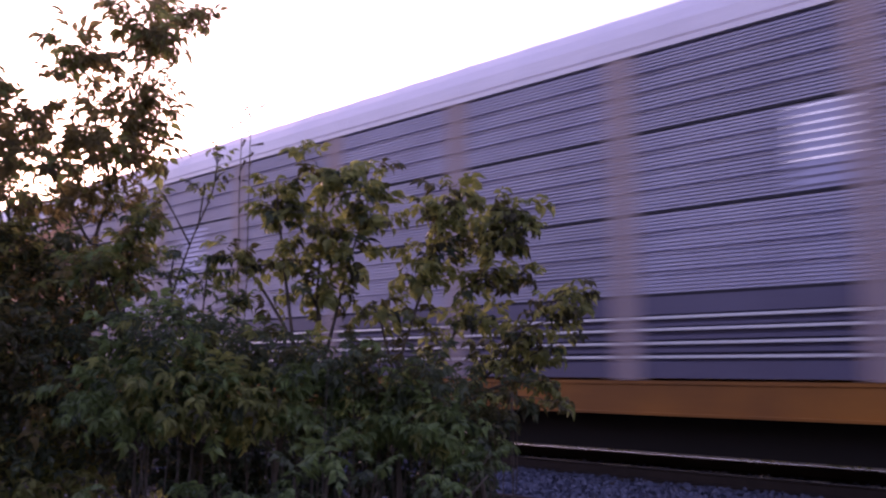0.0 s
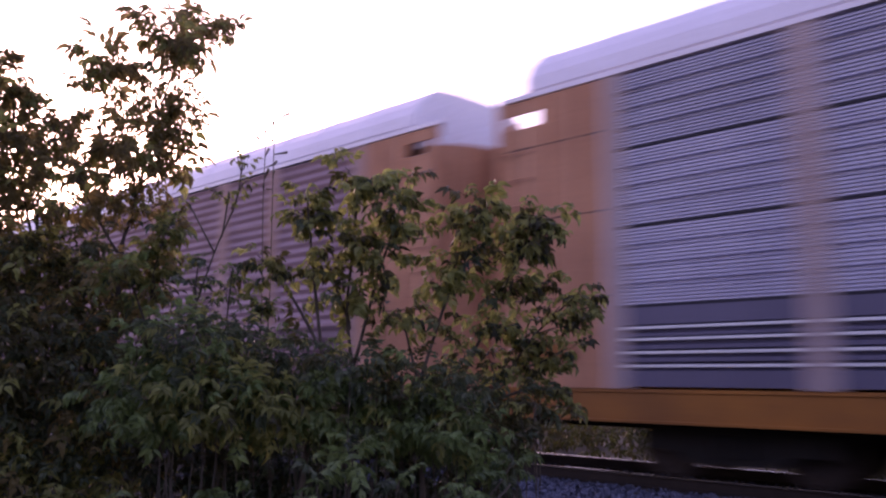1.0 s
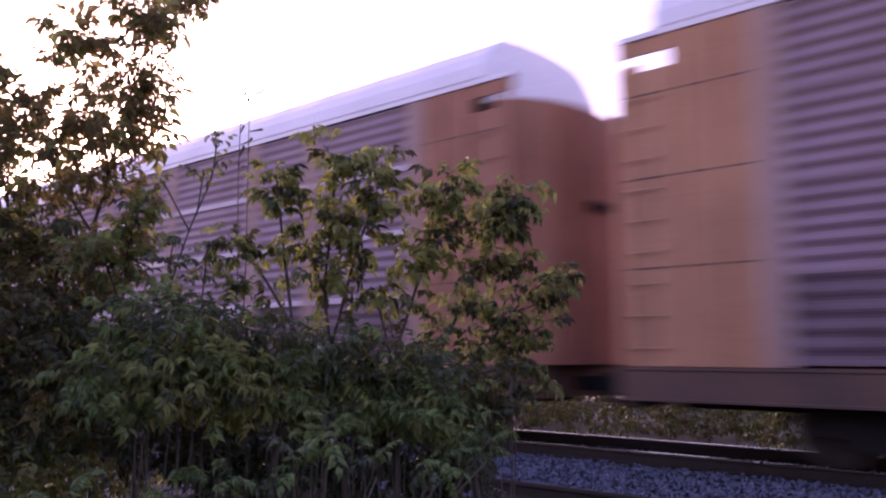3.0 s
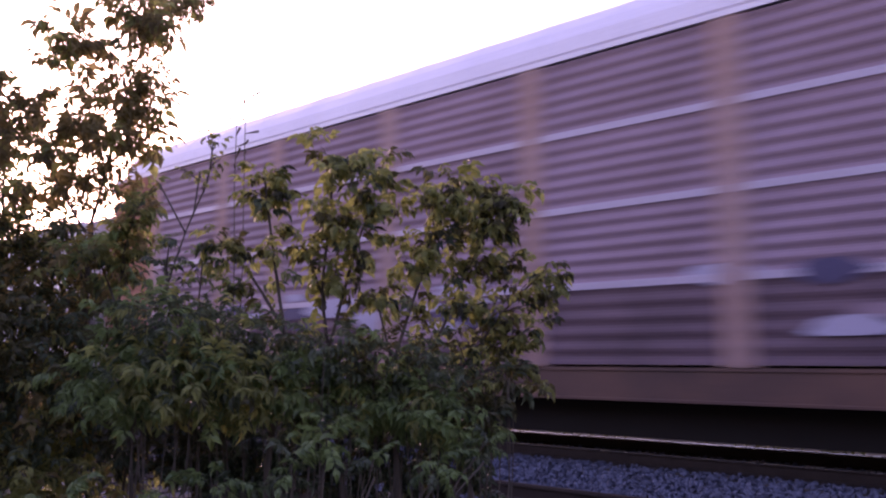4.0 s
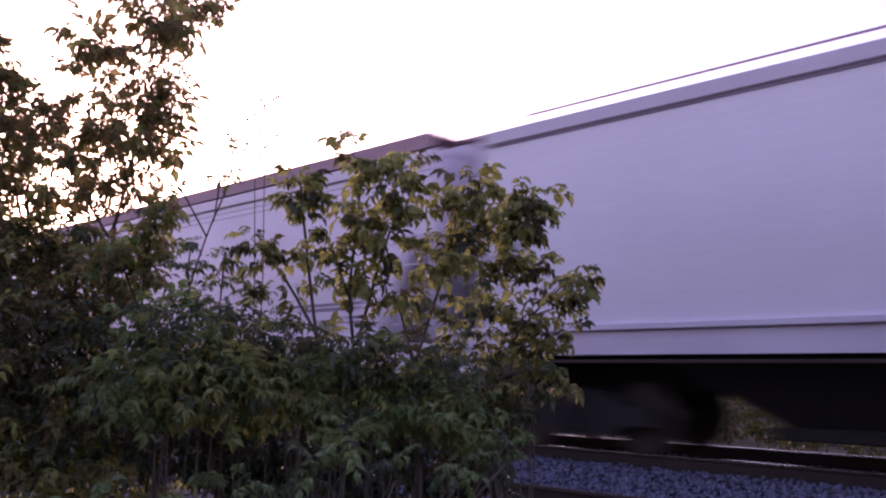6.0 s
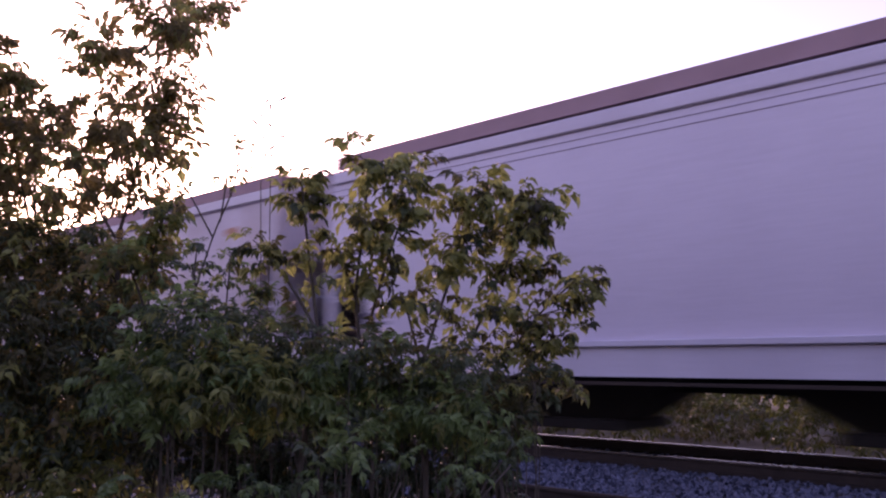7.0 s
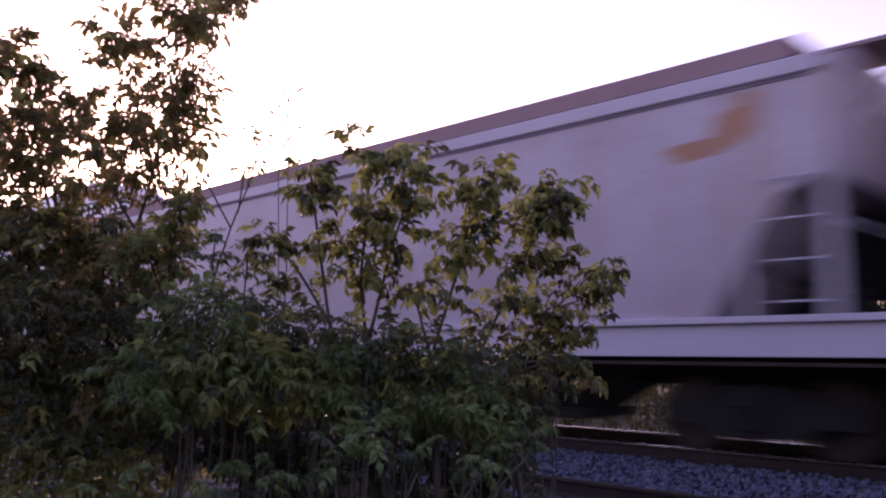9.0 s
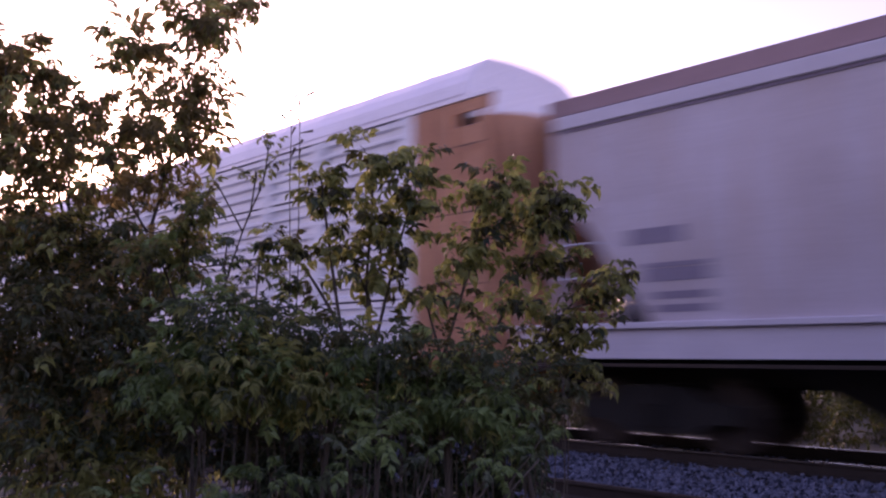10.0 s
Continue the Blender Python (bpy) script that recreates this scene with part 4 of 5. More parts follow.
def shrub(name, label, root, limbs, tufts, seed, leaves, size=1.0, dense=1.0, low=0, thick=0.012, tail=1.6):
    """A young tree: a short trunk, limbs that rise from it, and on them twigs that end in tufts of drooping leaves (place, radius)."""
    rng = random.Random(seed)
    t = thing(name, label, "shrub", "shrubs beside the track")
    base = Vector(root[0])
    t.location = base
    bm = bmesh.new()
    trunk = smooth_line([Vector(p) - base - Vector((0, 0, 0.03 if p[2] == 0 else 0)) for p in root] + [Vector(limbs[0][0]) - base])
    tube(bm, trunk, thick * 1.5, thick, 8)
    part("trunk", bm, M_BARK, t, smooth=True)
    lines = []
    for i, limb in enumerate(limbs):
        bm = bmesh.new()
        start = trunk[-1] if i == 0 else min(trunk + [p for ln in lines for p in ln], key=lambda p: (p - (Vector(limb[0]) - base)).length)
        line = smooth_line([start] + [Vector(p) - base for p in limb[1 if i == 0 else 0:]] if (start - (Vector(limb[0]) - base)).length > 0.02 or i == 0 else [Vector(p) - base for p in limb])
        tube(bm, line, thick * 0.7, 0.0035, 6)
        stem = part("limb", bm, M_BARK, t, smooth=True)
        lines.append(line)
        for j in range(int(low * (line[-1] - line[0]).length * 4)):      # pairs of leaves along the shoot
            k = rng.uniform(0.3, 1.0) * (len(line) - 1.001)
            p = line[int(k)].lerp(line[int(k) + 1], k % 1)
            a = rng.uniform(0, 6.28)
            out = Vector((math.cos(a), math.sin(a), rng.uniform(-0.9, 0.5)))
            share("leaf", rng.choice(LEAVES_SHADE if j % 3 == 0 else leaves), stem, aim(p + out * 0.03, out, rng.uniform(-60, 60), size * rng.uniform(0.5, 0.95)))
    for (x, y, z, r) in tufts:
        tip = Vector((x, y, z)) - base
        best = min(((p - tip).length + (0.5 if p.z > tip.z + 0.02 else 0), i, j) for i, ln in enumerate(lines) for j, p in enumerate(ln))
        start = lines[best[1]][max(0, best[2] - 1)]
        bm = bmesh.new()
        pts = bend(start, tip, rng, 0.01)
        tube(bm, pts, 0.0035, 0.002, 5)
        twig = part("twig", bm, M_BARK, t, smooth=True)
        n = int((4 + 105 * r) * dense)
        ls = size * min(1.05, max(0.55, r / 0.085))
        axis = (pts[-1] - pts[-3]).normalized()
        for i in range(n):
            a = 2.4 * i + rng.uniform(-0.6, 0.6)
            k = rng.uniform(0, 1) ** 1.4
            out = Vector((math.cos(a), math.sin(a), 0.8 - 1.3 * k + rng.uniform(-0.5, 0.4)))
            p = tip + Vector((out.x, out.y, 0)) * r * rng.uniform(0.0, 0.45) + (axis * 0.5 + Vector((0, 0, 0.5))) * r * (0.5 - tail * k)
            share("leaf", rng.choice(leaves), twig, aim(p, out + Vector((0, 0, -0.25)), rng.uniform(-60, 60), ls * rng.uniform(0.6, 1.1)))
        for i in range(int(low)):
            k = rng.uniform(0.1, 0.9)
            p = pts[0].lerp(pts[-1], k)
            a = rng.uniform(0, 6.28)
            out = Vector((math.cos(a), math.sin(a), rng.uniform(-0.5, 0.3)))
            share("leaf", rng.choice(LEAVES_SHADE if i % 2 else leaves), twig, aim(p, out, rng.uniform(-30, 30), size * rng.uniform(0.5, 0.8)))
    return t


def stalk(verts, faces, a, b, rng, r=0.004):
    """A thin three-sided stem."""
    pts = bend(a, b, rng, 0.03, 4)
    k = len(verts)
    for i, p in enumerate(pts):
        for q in (0, 2.1, 4.2):
            w = r * (1 - 0.6 * i / 4)
            verts.append((p.x + w * math.cos(q), p.y + w * math.sin(q), p.z))
    for i in range(4):
        for q in range(3):
            n = (q + 1) % 3
            faces.append((k + 3 * i + q, k + 3 * i + n, k + 3 * i + 3 + n, k + 3 * i + 3 + q))


def thicket(name, label, category, blobs, seed, mats, size=1.0, per=900, pairs=2, slim=0.22, stems=0):
    """A mass of leaves past counting, in overlapping clumps: x, y, z and one radius or three."""
    rng = random.Random(seed)
    v, f, idx = [], [], []
    for (x, y, z, *rad) in blobs:
        rx, ry, rz = rad if len(rad) == 3 else (rad[0] * 1.35, rad[0] * 1.35, rad[0])
        n = int(per * (rx * ry * rz) ** (1 / 1.5))
        mi = rng.randrange(len(mats))
        for i in range(stems):
            was = len(f)
            stalk(v, f, Vector((x + rng.uniform(-0.7, 0.7) * rx, y + rng.uniform(-0.5, 0.5) * ry, 0.0)),
                  Vector((x + rng.uniform(-0.8, 0.8) * rx, y + rng.uniform(-0.8, 0.8) * ry, z + rz * rng.uniform(0.0, 0.8))), rng)
            idx.extend([len(mats)] * (len(f) - was))
        for i in range(n):
            d = Vector((rng.gauss(0, 1), rng.gauss(0, 1), rng.gauss(0, 1))).normalized()
            k = rng.uniform(0.2, 1.0) ** 0.6
            k *= 1 + 0.35 * noise.noise((d.x * 2 + x, d.y * 2 + y, d.z * 2 + z))
            p = Vector((x + d.x * rx * k, y + d.y * ry * k, z + d.z * rz * k))
            if p.z < 0.1:
                continue
            way = Vector((d.x + rng.uniform(-0.7, 0.7), d.y + rng.uniform(-0.7, 0.7), d.z * 0.6 + rng.uniform(-0.6, 0.4)))
            was = len(f)
            compound_leaf(v, f, aim(p, way, rng.uniform(-40, 40), size * rng.uniform(0.65, 1.2)), rng, 1.0, pairs, slim)
            m = mi if rng.random() < 0.6 else rng.randrange(len(mats))
            idx.extend([m] * (len(f) - was))
    me = bpy.data.meshes.new(name)
    me.from_pydata(v, [], f)
    for m in (*mats, M_BARK):
        me.materials.append(m)
    me.polygons.foreach_set("material_index", idx)
    return tagged(new(name, me), label, category, kind="stuff")


# places of the tufts of leaves and the lines of the limbs
TREE_TUFTS = [(-3.83, 1.97, 3.31, 0.142), (-3.95, 2.23, 3.44, 0.160), (-3.78, 2.06, 3.21, 0.106), (-3.82, 2.29, 3.41, 0.065), (-3.82, 1.87, 3.29, 0.050), (-4.03, 1.70,
    3.15, 0.095), (-4.22, 1.93, 3.20, 0.087), (-4.08, 1.66, 3.01, 0.050), (-4.16, 1.82, 3.12, 0.078), (-4.02, 2.01, 3.05, 0.045), (-3.94, 2.12, 3.09, 0.038), (-4.04, 2.06,
    2.96, 0.103), (-3.88, 2.13, 2.96, 0.063), (-4.24, 1.96, 2.94, 0.066), (-3.99, 1.95, 2.77, 0.125), (-3.93, 2.13, 2.84, 0.082), (-4.01, 1.91, 2.64, 0.112), (-3.99, 2.15,
    2.67, 0.095), (-4.10, 2.08, 2.59, 0.077)]
TREE_TUFTS += [(-4.37, 1.97, 2.80, 0.080), (-4.19, 1.77, 2.71, 0.070), (-4.12, 1.66, 2.55, 0.068), (-4.15, 1.78, 2.56, 0.075), (-4.46, 2.00, 2.56, 0.081), (-4.13, 1.67,
    2.39, 0.080), (-4.32, 1.93, 2.42, 0.072), (-4.15, 1.99, 2.45, 0.057), (-4.22, 2.17, 2.47, 0.059), (-4.04, 2.17, 2.41, 0.057)]
TREE_LIMBS = [(-4.30, 2.00, 0.00), (-4.32, 2.02, 1.00)], [(-4.25, 2.01, 2.25), (-4.17, 2.05, 2.56), (-4.07, 2.06, 2.86), (-3.96, 2.09, 3.15), (-3.89, 2.10, 3.30)], [(-4.25, 2.01, 2.25), (-4.18, 2.03, 2.53), (-4.15, 1.90, 2.87), (-4.12, 1.82, 3.06)], [(-4.26, 1.99, 2.20), (-4.29, 1.83, 2.46), (-4.29, 1.76, 2.58)]
LEFT_TUFTS = [(-4.59, 1.52, 3.09, 0.089), (-4.51, 1.58, 3.02, 0.061), (-4.61, 1.54, 2.96, 0.075), (-4.72, 1.59, 2.90, 0.077), (-4.55, 1.70, 2.85, 0.129), (-4.35, 1.70,
    2.87, 0.079), (-4.43, 1.53, 2.70, 0.118), (-4.69, 1.82, 2.77, 0.077), (-4.59, 1.65, 2.63, 0.088), (-4.52, 1.57, 2.50, 0.092), (-4.78, 1.76, 2.48, 0.084)]
LEFT_TUFTS += [(-4.59, 1.36, 3.14, 0.116), (-4.73, 1.39, 3.00, 0.125), (-4.81, 1.35, 3.10, 0.120), (-4.51, 1.39, 2.76, 0.112), (-4.58, 1.29, 2.76, 0.133), (-4.91, 1.44,
    2.61, 0.149), (-4.46, 1.41, 2.56, 0.091), (-4.82, 1.26, 2.90, 0.154), (-4.50, 1.19, 2.56, 0.142)]
LEFT_LIMBS = [(-4.75, 1.75, 0.00), (-4.77, 1.77, 1.00)], [(-4.65, 1.73, 2.15), (-4.61, 1.70, 2.48), (-4.54, 1.68, 2.79)], [(-4.65, 1.73, 2.15), (-4.61, 1.58, 2.68), (-4.54, 1.50, 3.01)], [(-4.66, 1.70, 2.15), (-4.68, 1.43, 2.60), (-4.58, 1.33, 3.04)]
SAP_A = [(-2.96, 2.24, 2.35, 0.067), (-3.00, 2.21, 2.29, 0.057), (-2.98, 2.34, 2.29, 0.057), (-3.00, 2.29, 2.25, 0.041), (-3.08, 2.08, 2.08, 0.066), (-2.99, 2.09, 2.02,
    0.050), (-2.88, 2.21, 2.06, 0.055)]
SAP_A_LIMBS = [(-3.00, 2.25, 0.00), (-2.98, 2.25, 0.90)], [(-2.93, 2.34, 1.60), (-2.94, 2.29, 1.95), (-2.93, 2.24, 2.24), (-2.92, 2.22, 2.34)], [(-2.93, 2.34, 1.65), (-3.00, 2.22, 1.89), (-3.07, 2.10, 2.06)]
SAP_B = [(-2.80, 2.40, 2.49, 0.072), (-2.72, 2.50, 2.43, 0.087), (-2.62, 2.49, 2.34, 0.070), (-2.68, 2.68, 2.45, 0.058), (-2.67, 2.61, 2.28, 0.082), (-2.65, 2.71, 2.25,
    0.057), (-2.79, 2.39, 2.21, 0.071), (-2.76, 2.45, 2.17, 0.051), (-2.66, 2.48, 2.12, 0.055), (-2.88, 2.36, 2.07, 0.071), (-2.71, 2.53, 2.05, 0.076), (-2.84, 2.47, 1.93,
    0.077)]
SAP_B_LIMBS = [(-2.78, 2.50, 0.00), (-2.77, 2.50, 0.90)], [(-2.86, 2.50, 1.55), (-2.87, 2.47, 1.85), (-2.82, 2.47, 2.16), (-2.78, 2.46, 2.36), (-2.72, 2.50, 2.45)], [(-2.86, 2.50, 1.60), (-2.76, 2.57, 2.03), (-2.67, 2.61, 2.28)], [(-2.87, 2.48, 1.80), (-2.91, 2.40, 2.05)]
SAP_C = [(-2.44, 2.77, 2.33, 0.082), (-2.58, 2.79, 2.31, 0.058), (-2.46, 2.92, 2.34, 0.058), (-2.41, 2.76, 2.23, 0.065), (-2.55, 2.73, 2.08, 0.077), (-2.55, 2.67, 1.97,
    0.081), (-2.54, 2.84, 2.02, 0.068), (-2.72, 2.79, 1.86, 0.074), (-2.70, 2.55, 1.84, 0.071)]
SAP_C_LIMBS = [(-2.60, 2.60, 0.00), (-2.58, 2.62, 0.90)], [(-2.68, 2.69, 1.52), (-2.60, 2.76, 1.85), (-2.52, 2.80, 2.08), (-2.46, 2.79, 2.33)], [(-2.68, 2.69, 1.52), (-2.73, 2.63, 1.83)]
SAP_D = [(-2.35, 3.04, 2.30, 0.090), (-2.20, 3.01, 2.28, 0.072), (-2.14, 3.00, 2.18, 0.051), (-2.42, 3.01, 2.21, 0.074), (-2.27, 3.00, 2.17, 0.067), (-2.36, 2.89, 2.12,
    0.051), (-2.47, 2.90, 1.98, 0.067), (-2.32, 2.96, 1.98, 0.067), (-2.23, 3.08, 1.98, 0.062), (-2.50, 2.90, 1.80, 0.068), (-2.40, 2.98, 1.80, 0.067), (-2.59, 2.88, 1.70,
    0.058)]
SAP_D_LIMBS = [(-2.45, 2.95, 0.00), (-2.47, 2.90, 0.90)], [(-2.61, 2.83, 1.45), (-2.50, 2.92, 1.75), (-2.43, 2.96, 1.93), (-2.34, 3.01, 2.11), (-2.27, 3.02, 2.29)], [(-2.43, 2.96, 1.93), (-2.24, 3.10, 1.99)]
SAP_E = [(-2.12, 3.19, 1.94, 0.063), (-2.07, 3.17, 1.86, 0.046), (-2.17, 3.10, 1.87, 0.057), (-2.16, 3.13, 1.68, 0.062), (-2.25, 3.19, 1.62, 0.042), (-2.14, 3.21, 1.79,
    0.037), (-2.41, 3.16, 1.76, 0.059), (-2.39, 3.08, 1.65, 0.069), (-2.54, 3.03, 1.65, 0.059), (-2.39, 3.22, 1.55, 0.049), (-2.16, 3.12, 1.42, 0.036), (-2.18, 3.10, 1.51,
    0.036)]
SAP_E_LIMBS = [(-2.42, 2.95, 0.00), (-2.40, 2.96, 0.80)], [(-2.55, 2.95, 1.42), (-2.44, 3.04, 1.57), (-2.33, 3.12, 1.75), (-2.16, 3.22, 1.93)], [(-2.44, 3.04, 1.57), (-2.25, 3.18, 1.65)], [(-2.55, 2.95, 1.42), (-2.33, 3.13, 1.51), (-2.23, 3.20, 1.44)]
GREEN = [(-3.74, 1.98, 2.24, 0.070), (-3.78, 2.05, 2.33, 0.041), (-3.89, 2.00, 2.17, 0.078), (-3.89, 2.13, 2.12, 0.054), (-3.84, 2.00, 2.03, 0.071), (-4.05, 1.96, 2.15,
    0.074), (-3.84, 1.76, 2.04, 0.075)]
GREEN_LIMBS = [(-3.70, 2.00, 0.00), (-3.72, 2.02, 0.90)], [(-3.91, 2.01, 1.77), (-3.88, 2.01, 2.08), (-3.82, 2.04, 2.30)], [(-3.91, 2.01, 1.77), (-3.94, 1.91, 2.02), (-3.97, 1.83, 2.07)]
WEEDS = [(-3.43, 1.95, 1.98, 0.043), (-3.29, 1.91, 2.07, 0.031), (-3.36, 2.09, 1.96, 0.043), (-3.20, 2.01, 2.02, 0.031), (-3.41, 2.05, 1.88, 0.054), (-3.28, 2.17, 1.91,
    0.048), (-3.47, 1.97, 1.86, 0.060), (-3.21, 2.22, 1.86, 0.053), (-3.22, 2.07, 1.80, 0.062)]
WEED_LIMBS = [(-3.30, 2.10, 0.00), (-3.31, 2.11, 0.80)], [(-3.31, 2.06, 1.55), (-3.36, 1.95, 1.85), (-3.34, 1.94, 2.08)], [(-3.31, 2.06, 1.55), (-3.30, 2.07, 1.80), (-3.27, 2.07, 2.04)], [(-3.31, 2.06, 1.55), (-3.23, 2.17, 1.80), (-3.19, 2.22, 1.88)]
THICK_TOP = [(-4.94, 1.39, 2.30, 0.211), (-4.70, 1.48, 2.25, 0.168), (-4.52, 1.59, 2.17, 0.164), (-4.64, 1.85, 2.23, 0.154), (-4.54, 2.00, 2.15, 0.142), (-4.46, 2.20,
    1.99, 0.135), (-4.54, 1.70, 1.96, 0.197), (-4.44, 1.92, 1.94, 0.197), (-4.78, 1.50, 2.02, 0.238)]
THICK_LOW = [(-4.38, 1.34, 1.66, 0.279), (-4.20, 1.48, 1.66, 0.226), (-4.23, 1.75, 1.63, 0.232), (-4.23, 2.02, 1.70, 0.206), (-4.46, 1.42, 1.28, 0.285), (-4.29, 1.59,
    1.28, 0.264), (-4.16, 1.84, 1.27, 0.262), (-4.04, 2.07, 1.38, 0.215), (-4.15, 1.61, 0.97, 0.243), (-4.01, 1.92, 0.98, 0.243)]
UNDER_TOP = [(-3.19, 1.74, 1.69, 0.111), (-3.05, 1.77, 1.68, 0.108), (-3.12, 2.02, 1.66, 0.106), (-3.04, 2.13, 1.63, 0.106), (-2.91, 2.25, 1.63, 0.105), (-2.69, 2.25,
    1.58, 0.095), (-2.67, 2.43, 1.56, 0.088), (-2.59, 2.55, 1.55, 0.098), (-2.41, 2.58, 1.51, 0.091), (-2.48, 2.87, 1.48, 0.087), (-2.33, 2.91, 1.45, 0.071), (-2.21, 2.91,
    1.43, 0.049)]
UNDER_MID = [(-3.24, 1.70, 1.46, 0.149), (-3.01, 1.80, 1.48, 0.143), (-2.91, 1.97, 1.46, 0.143), (-2.84, 2.23, 1.43, 0.142), (-2.73, 2.45, 1.40, 0.137), (-2.56, 2.59,
    1.36, 0.123), (-2.30, 2.56, 1.34, 0.098), (-2.32, 2.79, 1.32, 0.074), (-2.41, 2.82, 1.21, 0.081)]
UNDER_LOW = [(-3.33, 1.84, 1.19, 0.155), (-3.26, 2.07, 1.16, 0.157), (-3.10, 2.32, 1.15, 0.158), (-2.73, 2.42, 1.14, 0.136), (-2.56, 2.63, 1.14, 0.125), (-2.44, 2.83,
    1.08, 0.092), (-3.18, 2.17, 0.94, 0.158), (-2.81, 2.34, 0.93, 0.151), (-2.67, 2.74, 0.90, 0.145), (-2.45, 2.91, 0.93, 0.094)]
TWIG = [(-3.21, 2.03, 2.53, 0.037), (-3.22, 2.09, 2.52, 0.032), (-3.23, 2.08, 2.42, 0.027), (-3.29, 2.04, 2.39, 0.032), (-3.33, 1.98, 2.39, 0.024), (-3.23, 2.05, 2.34,
    0.029), (-3.18, 2.08, 2.44, 0.018), (-3.41, 1.90, 2.34, 0.024)]
TWIG_LIMBS = [[(-3.43, 1.95, 1.75), (-3.35, 2.02, 2.11), (-3.27, 2.07, 2.34), (-3.23, 2.07, 2.51)], [(-3.32, 2.04, 2.20), (-3.28, 2.04, 2.38)], [(-3.35, 2.02, 2.11), (-3.38, 1.90, 2.32)]]

GROUND_COVER = [(-3.45, 2.15, 0.45, 0.33), (-3.05, 2.50, 0.45, 0.33), (-2.70, 2.80, 0.45, 0.28), (-4.20, 1.90, 0.45, 0.36), (-4.55, 1.60, 0.45, 0.36)]
# Extra fresh leaves put the light on this middle layer into its colour.
thicket("undergrowth", "dense green undergrowth of seedlings and weeds", "undergrowth", UNDER_MID, 11,
        [M_LEAFDARK, M_FRESH, M_LEAFDARK, M_FRESH, M_LEAFOLIVE, M_FRESH, M_LEAF], 0.66, 4200, 3, 0.21, 2)
thicket("seedling_tops", "thin tops of seedlings, green and olive, above the undergrowth", "undergrowth", UNDER_TOP, 14,
        [M_FRESH, M_LEAFDARK, M_LEAF, M_LEAFDARK, M_LEAFOLIVE], 0.64, 3000, 3, 0.2, 5)
# Only dark leaf materials here: the shade under the canopy is coloured in.
thicket("low_undergrowth", "low seedlings, the undergrowth's shade put into their dark leaf colour", "undergrowth", [(x - 0.15, y + 0.16, z, r) for x, y, z, r in UNDER_LOW] + GROUND_COVER, 12,
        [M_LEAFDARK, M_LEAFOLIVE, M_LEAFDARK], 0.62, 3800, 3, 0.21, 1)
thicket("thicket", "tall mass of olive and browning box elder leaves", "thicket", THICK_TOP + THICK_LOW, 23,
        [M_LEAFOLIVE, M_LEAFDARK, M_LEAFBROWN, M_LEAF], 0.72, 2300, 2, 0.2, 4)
shrub("box_elder_tree", "slender box elder sapling, its browning leaves against the sky", TREE_LIMBS[0], TREE_LIMBS[1:], TREE_TUFTS, 5, LEAVES_BROWN, 0.92, 1.4, low=2, thick=0.014, tail=0.9)
shrub("box_elder_tree", "bushy box elder, olive and brown, rising from the thicket", LEFT_LIMBS[0], LEFT_LIMBS[1:], LEFT_TUFTS, 15, LEAVES_BROWN, 0.92, 1.4, low=2, thick=0.014, tail=0.9)
shrub("box_elder_bush", "small box elder bush with bright green leaves", GREEN_LIMBS[0], GREEN_LIMBS[1:], GREEN, 16, LEAVES_GREEN, 0.85, 1.6, low=8, thick=0.009)
shrub("ash_seedlings", "slim seedlings with narrow feathery leaves", WEED_LIMBS[0], WEED_LIMBS[1:], WEEDS, 17, LEAVES_SLIM, 0.75, 1.0, low=3, thick=0.006)
shrub("box_elder_twig", "thin leaning twig with a few olive leaves", [(-3.85, 2.02, 0.0), (-3.83, 2.03, 0.9)], TWIG_LIMBS, TWIG, 6, LEAVES, 0.6, 0.8, thick=0.006)
SAPLINGS = [
    shrub("box_elder_sapling", "box elder sapling with a drooping tuft of green leaves", SAP_A_LIMBS[0], SAP_A_LIMBS[1:], SAP_A, 7, LEAVES, 0.92, 0.85, 5, tail=1.25),
    shrub("box_elder_sapling", "tallest box elder sapling of the clump, yellow-green tufts", SAP_B_LIMBS[0], SAP_B_LIMBS[1:], SAP_B, 8, LEAVES, 0.92, 0.85, 5, tail=1.25),
    shrub("box_elder_sapling", "box elder sapling with a rounded tuft on a thin stem", SAP_C_LIMBS[0], SAP_C_LIMBS[1:], SAP_C, 9, LEAVES, 0.92, 0.85, 5, tail=1.25),
    shrub("box_elder_sapling", "box elder sapling with two tufts side by side", SAP_D_LIMBS[0], SAP_D_LIMBS[1:], SAP_D, 10, LEAVES, 0.92, 0.85, 5, tail=1.25),
    shrub("box_elder_sapling", "box elder sapling leaning out towards the rails", SAP_E_LIMBS[0], SAP_E_LIMBS[1:], SAP_E, 11, LEAVES, 0.92, 0.85, 5, tail=1.25),
]
SEED_TIPS = [(-2.06, 1.77, 1.31, 0.07), (-2.11, 1.67, 1.22, 0.08), (-1.96, 1.88, 1.23, 0.06), (-2.24, 1.49, 1.17, 0.07), (-1.91, 2.13, 1.20, 0.07), (-2.40, 1.41, 1.14, 0.07), (-1.86, 2.31, 1.25, 0.06), (-2.62, 1.18, 1.10, 0.07)]
shrub("sumac_seedlings", "low seedlings with fresh green feathery leaves", [(-2.2, 1.75, 0.0), (-2.19, 1.75, 0.3)],
      [[(-2.15, 1.75, 0.6), (x, y, z - 0.06)] for x, y, z, r in SEED_TIPS], SEED_TIPS, 12, LEAVES_FRESH, 0.78, 0.8, thick=0.005, tail=1.0)


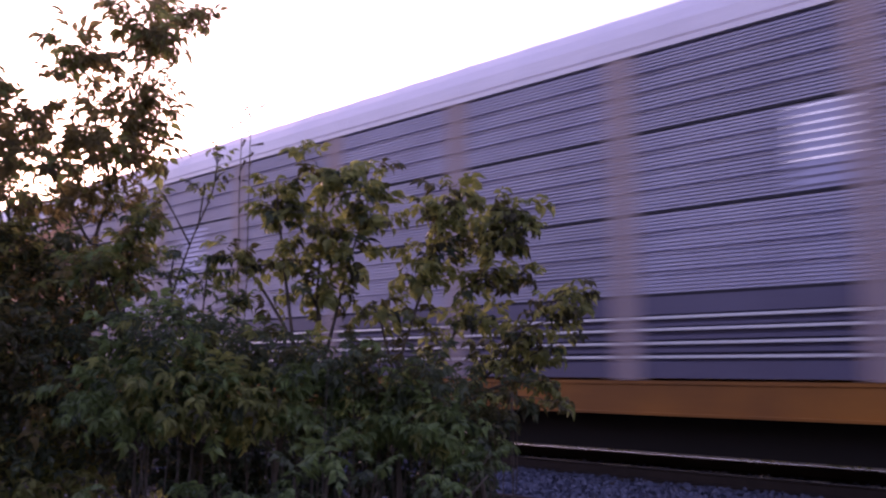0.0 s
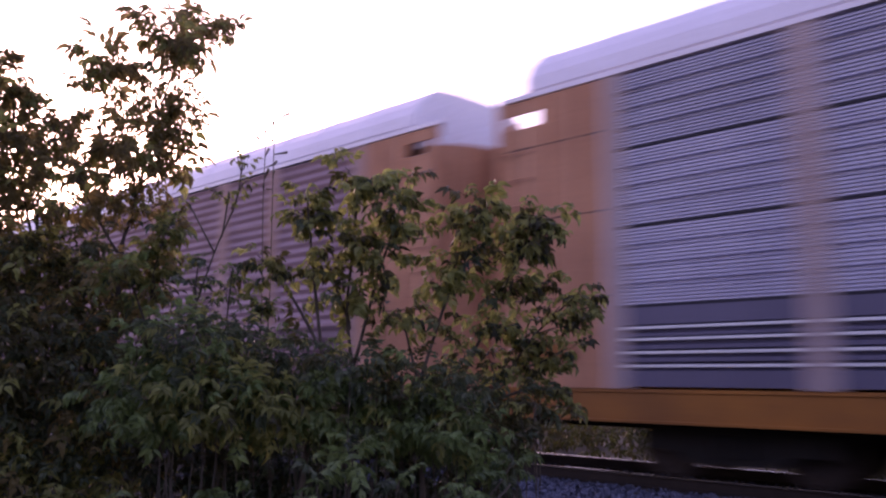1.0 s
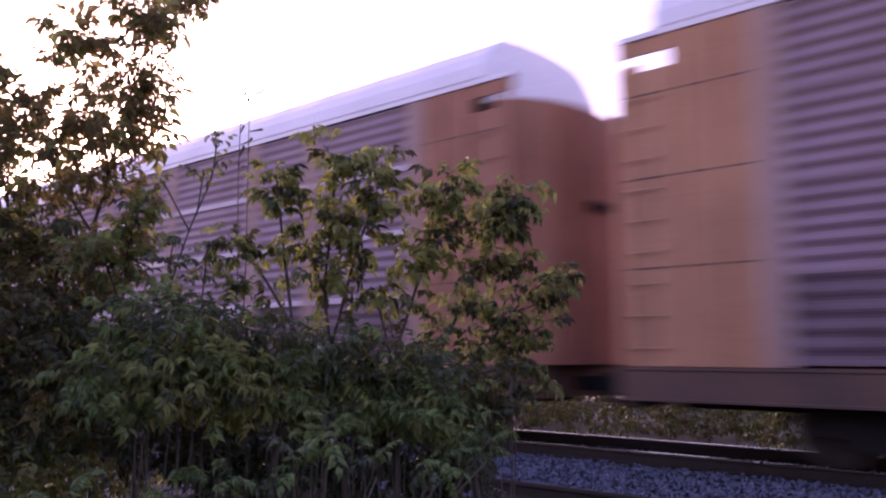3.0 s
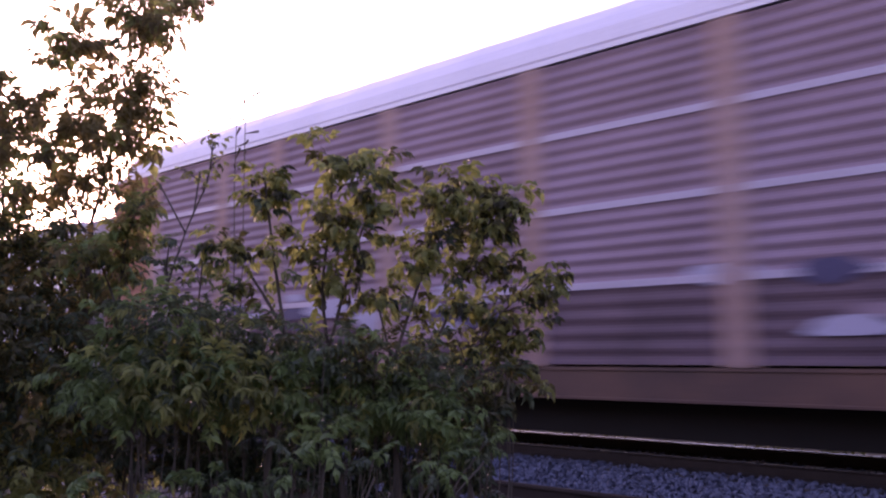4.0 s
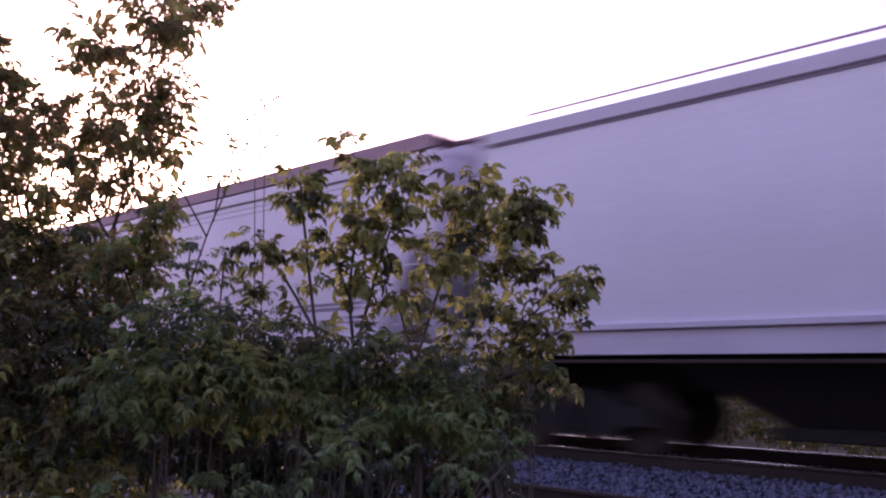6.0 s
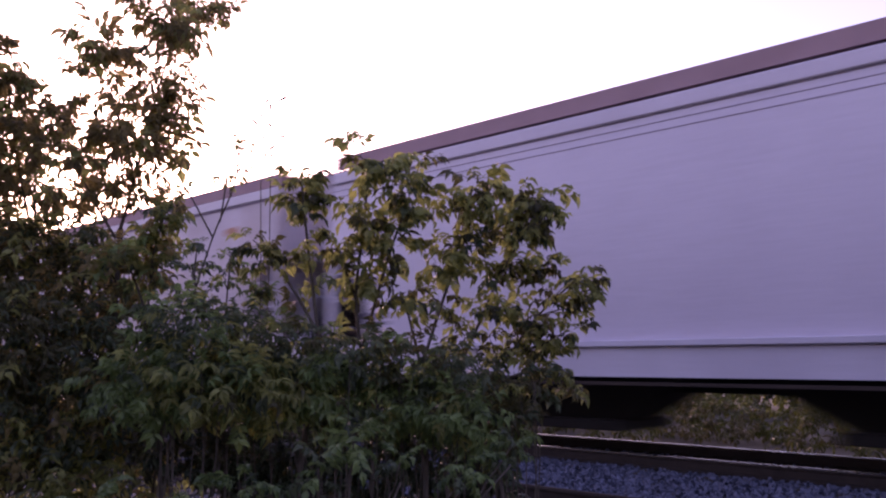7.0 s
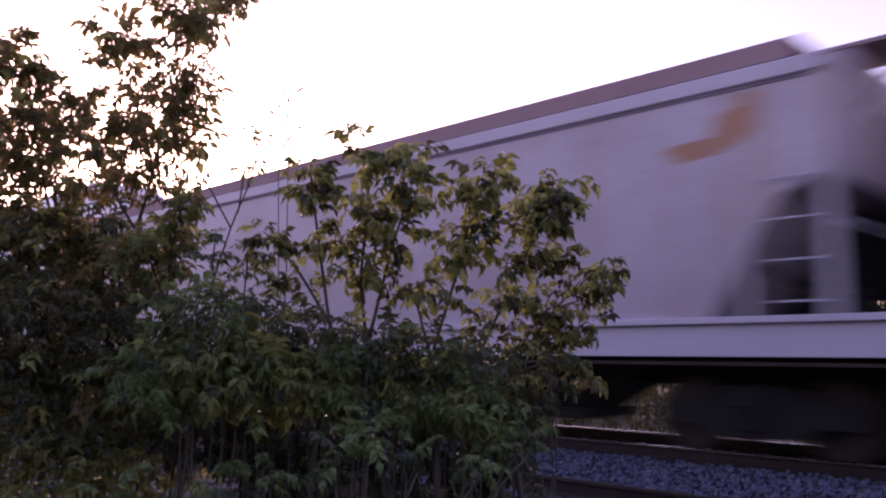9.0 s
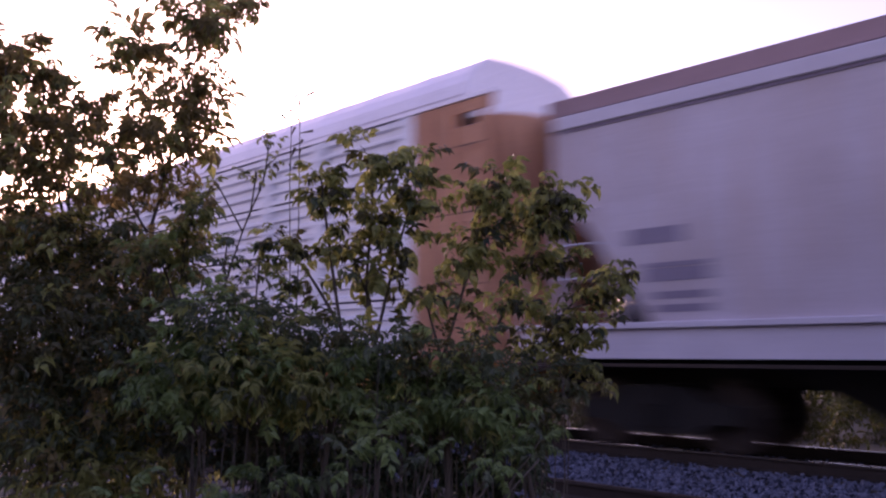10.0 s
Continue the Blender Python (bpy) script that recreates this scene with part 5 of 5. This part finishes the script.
def build_grass():
    rng = random.Random(3)
    t = thing("dry_grass", "tall dry grass stalks with sparse seed heads", "grass")
    t.location = (-3.45, 2.35, 0.05)
    for i in range(2):
        bm = bmesh.new()
        top = Vector((rng.uniform(-0.05, 0.08), rng.uniform(-0.06, 0.06), rng.uniform(2.65, 2.95)))
        pts = bend((rng.uniform(-0.03, 0.03), 0, -0.05), top, rng, 0.02)
        tube(bm, pts, 0.0032, 0.0022, 4)
        for k in range(7):
            p = top - Vector((0, 0, 0.06 * k)) + Vector((0, 0, 0.02))
            q = p + Vector((rng.uniform(-0.07, 0.07), rng.uniform(-0.05, 0.05), rng.uniform(0.01, 0.05)))
            tube(bm, [p, q], 0.002, 0.007, 4)
        part("stalk", bm, M_DRY, t)


build_grass()

# far side of the line, seen under and between the cars
rr = random.Random(9)
thicket("trackside_weeds", "dull yellow-green weeds along the far side of the line", "weeds",
        [(-34 + 0.75 * i + rr.uniform(-0.4, 0.4), 14.6 + (i % 3) * 1.1 + rr.uniform(-0.4, 0.6), 0.40, 0.9, 0.7, rr.uniform(0.35, 0.85)) for i in range(54)], 31, [M_WEED, M_LEAFOLIVE, M_WEED], 1.6, 260)
thicket("far_scrub", "dark band of scrub and small trees beyond the line", "scrub",
        [(-60 + 1.5 * i + rr.uniform(-1, 1), 25 + rr.uniform(-1.5, 3), rr.uniform(0.8, 3.2), 1.9, 1.5, rr.uniform(1.5, 2.8)) for i in range(64)], 32, [M_LEAFBROWN, M_LEAFDARK, M_LEAF], 5.0, 60)
# Unseen hedge, added behind the camera to cut the low sky light.
thicket("hedgerow", "tall dark hedgerow, unseen, added behind the camera to block low sky light", "hedgerow",
        [(-26 + 2.0 * i + rr.uniform(-0.6, 0.6), -8.5 + rr.uniform(-1, 1), rr.uniform(1.5, 4.5), 1.9, 1.4, rr.uniform(2.0, 3.0)) for i in range(26)], 33, [M_LEAFDARK, M_LEAF, M_LEAFDARK], 5.0, 70)


# ---- motion ----
SWAY_AXIS = Vector((-0.685, 0.729, 0.0))
SWAYS = [[(0, -1.0), (0.5, -0.7), (1, -0.2), (1.5, -0.3), (2, -1.2), (2.5, -0.6), (4, -1.8), (4.5, 0.1), (5, -0.3), (6.5, 0), (7, -0.6), (7.5, 0), (8, -1.2), (8.5, -1.9), (9, -1.5), (9.5, -1.0), (10, -1.6)],
         [(0, -2.4), (1, -1.4), (2.5, -1.2), (4.5, -0.9), (6.5, 0), (7.5, 0), (9, -1.7), (10, -2.5)],
         [(0, -0.6), (1, -0.3), (2.5, -0.9), (4.5, -0.1), (6.5, 0), (7.5, 0.3), (9, -1.0), (10, -1.1)],
         [(0, -0.6), (1, -0.3), (2.5, -0.1), (4.5, -1.6), (6.5, 0), (7.5, -0.4), (9, 0.1), (10, -1.1)],
         [(0, 1.2), (1, -0.8), (2.5, -0.5), (4.5, -2.0), (6.5, 0), (7.5, -0.8), (9, -0.1), (10, -0.4)]]


def motions():
    for bush, rows in zip(SAPLINGS, SWAYS):
        base = bush.location.copy()
        walk(bush, [(t, Matrix.Translation(base) @ Matrix.Rotation(radians(a), 4, SWAY_AXIS)) for t, a in rows])
    for car, x0 in TRAIN:
        walk(car, [(0.5 * i, pose(x0 + V * 0.5 * i, TRACK_Y, RAIL)) for i in range(21)])
    spin = math.degrees(V / FPS / 0.444)
    for w, dx in WHEELSETS:
        walk(w, [(i / FPS, pose(dx, 0, 0.444, 0, spin * i, 0)) for i in range(int(10 * FPS) + 1)])


motions()
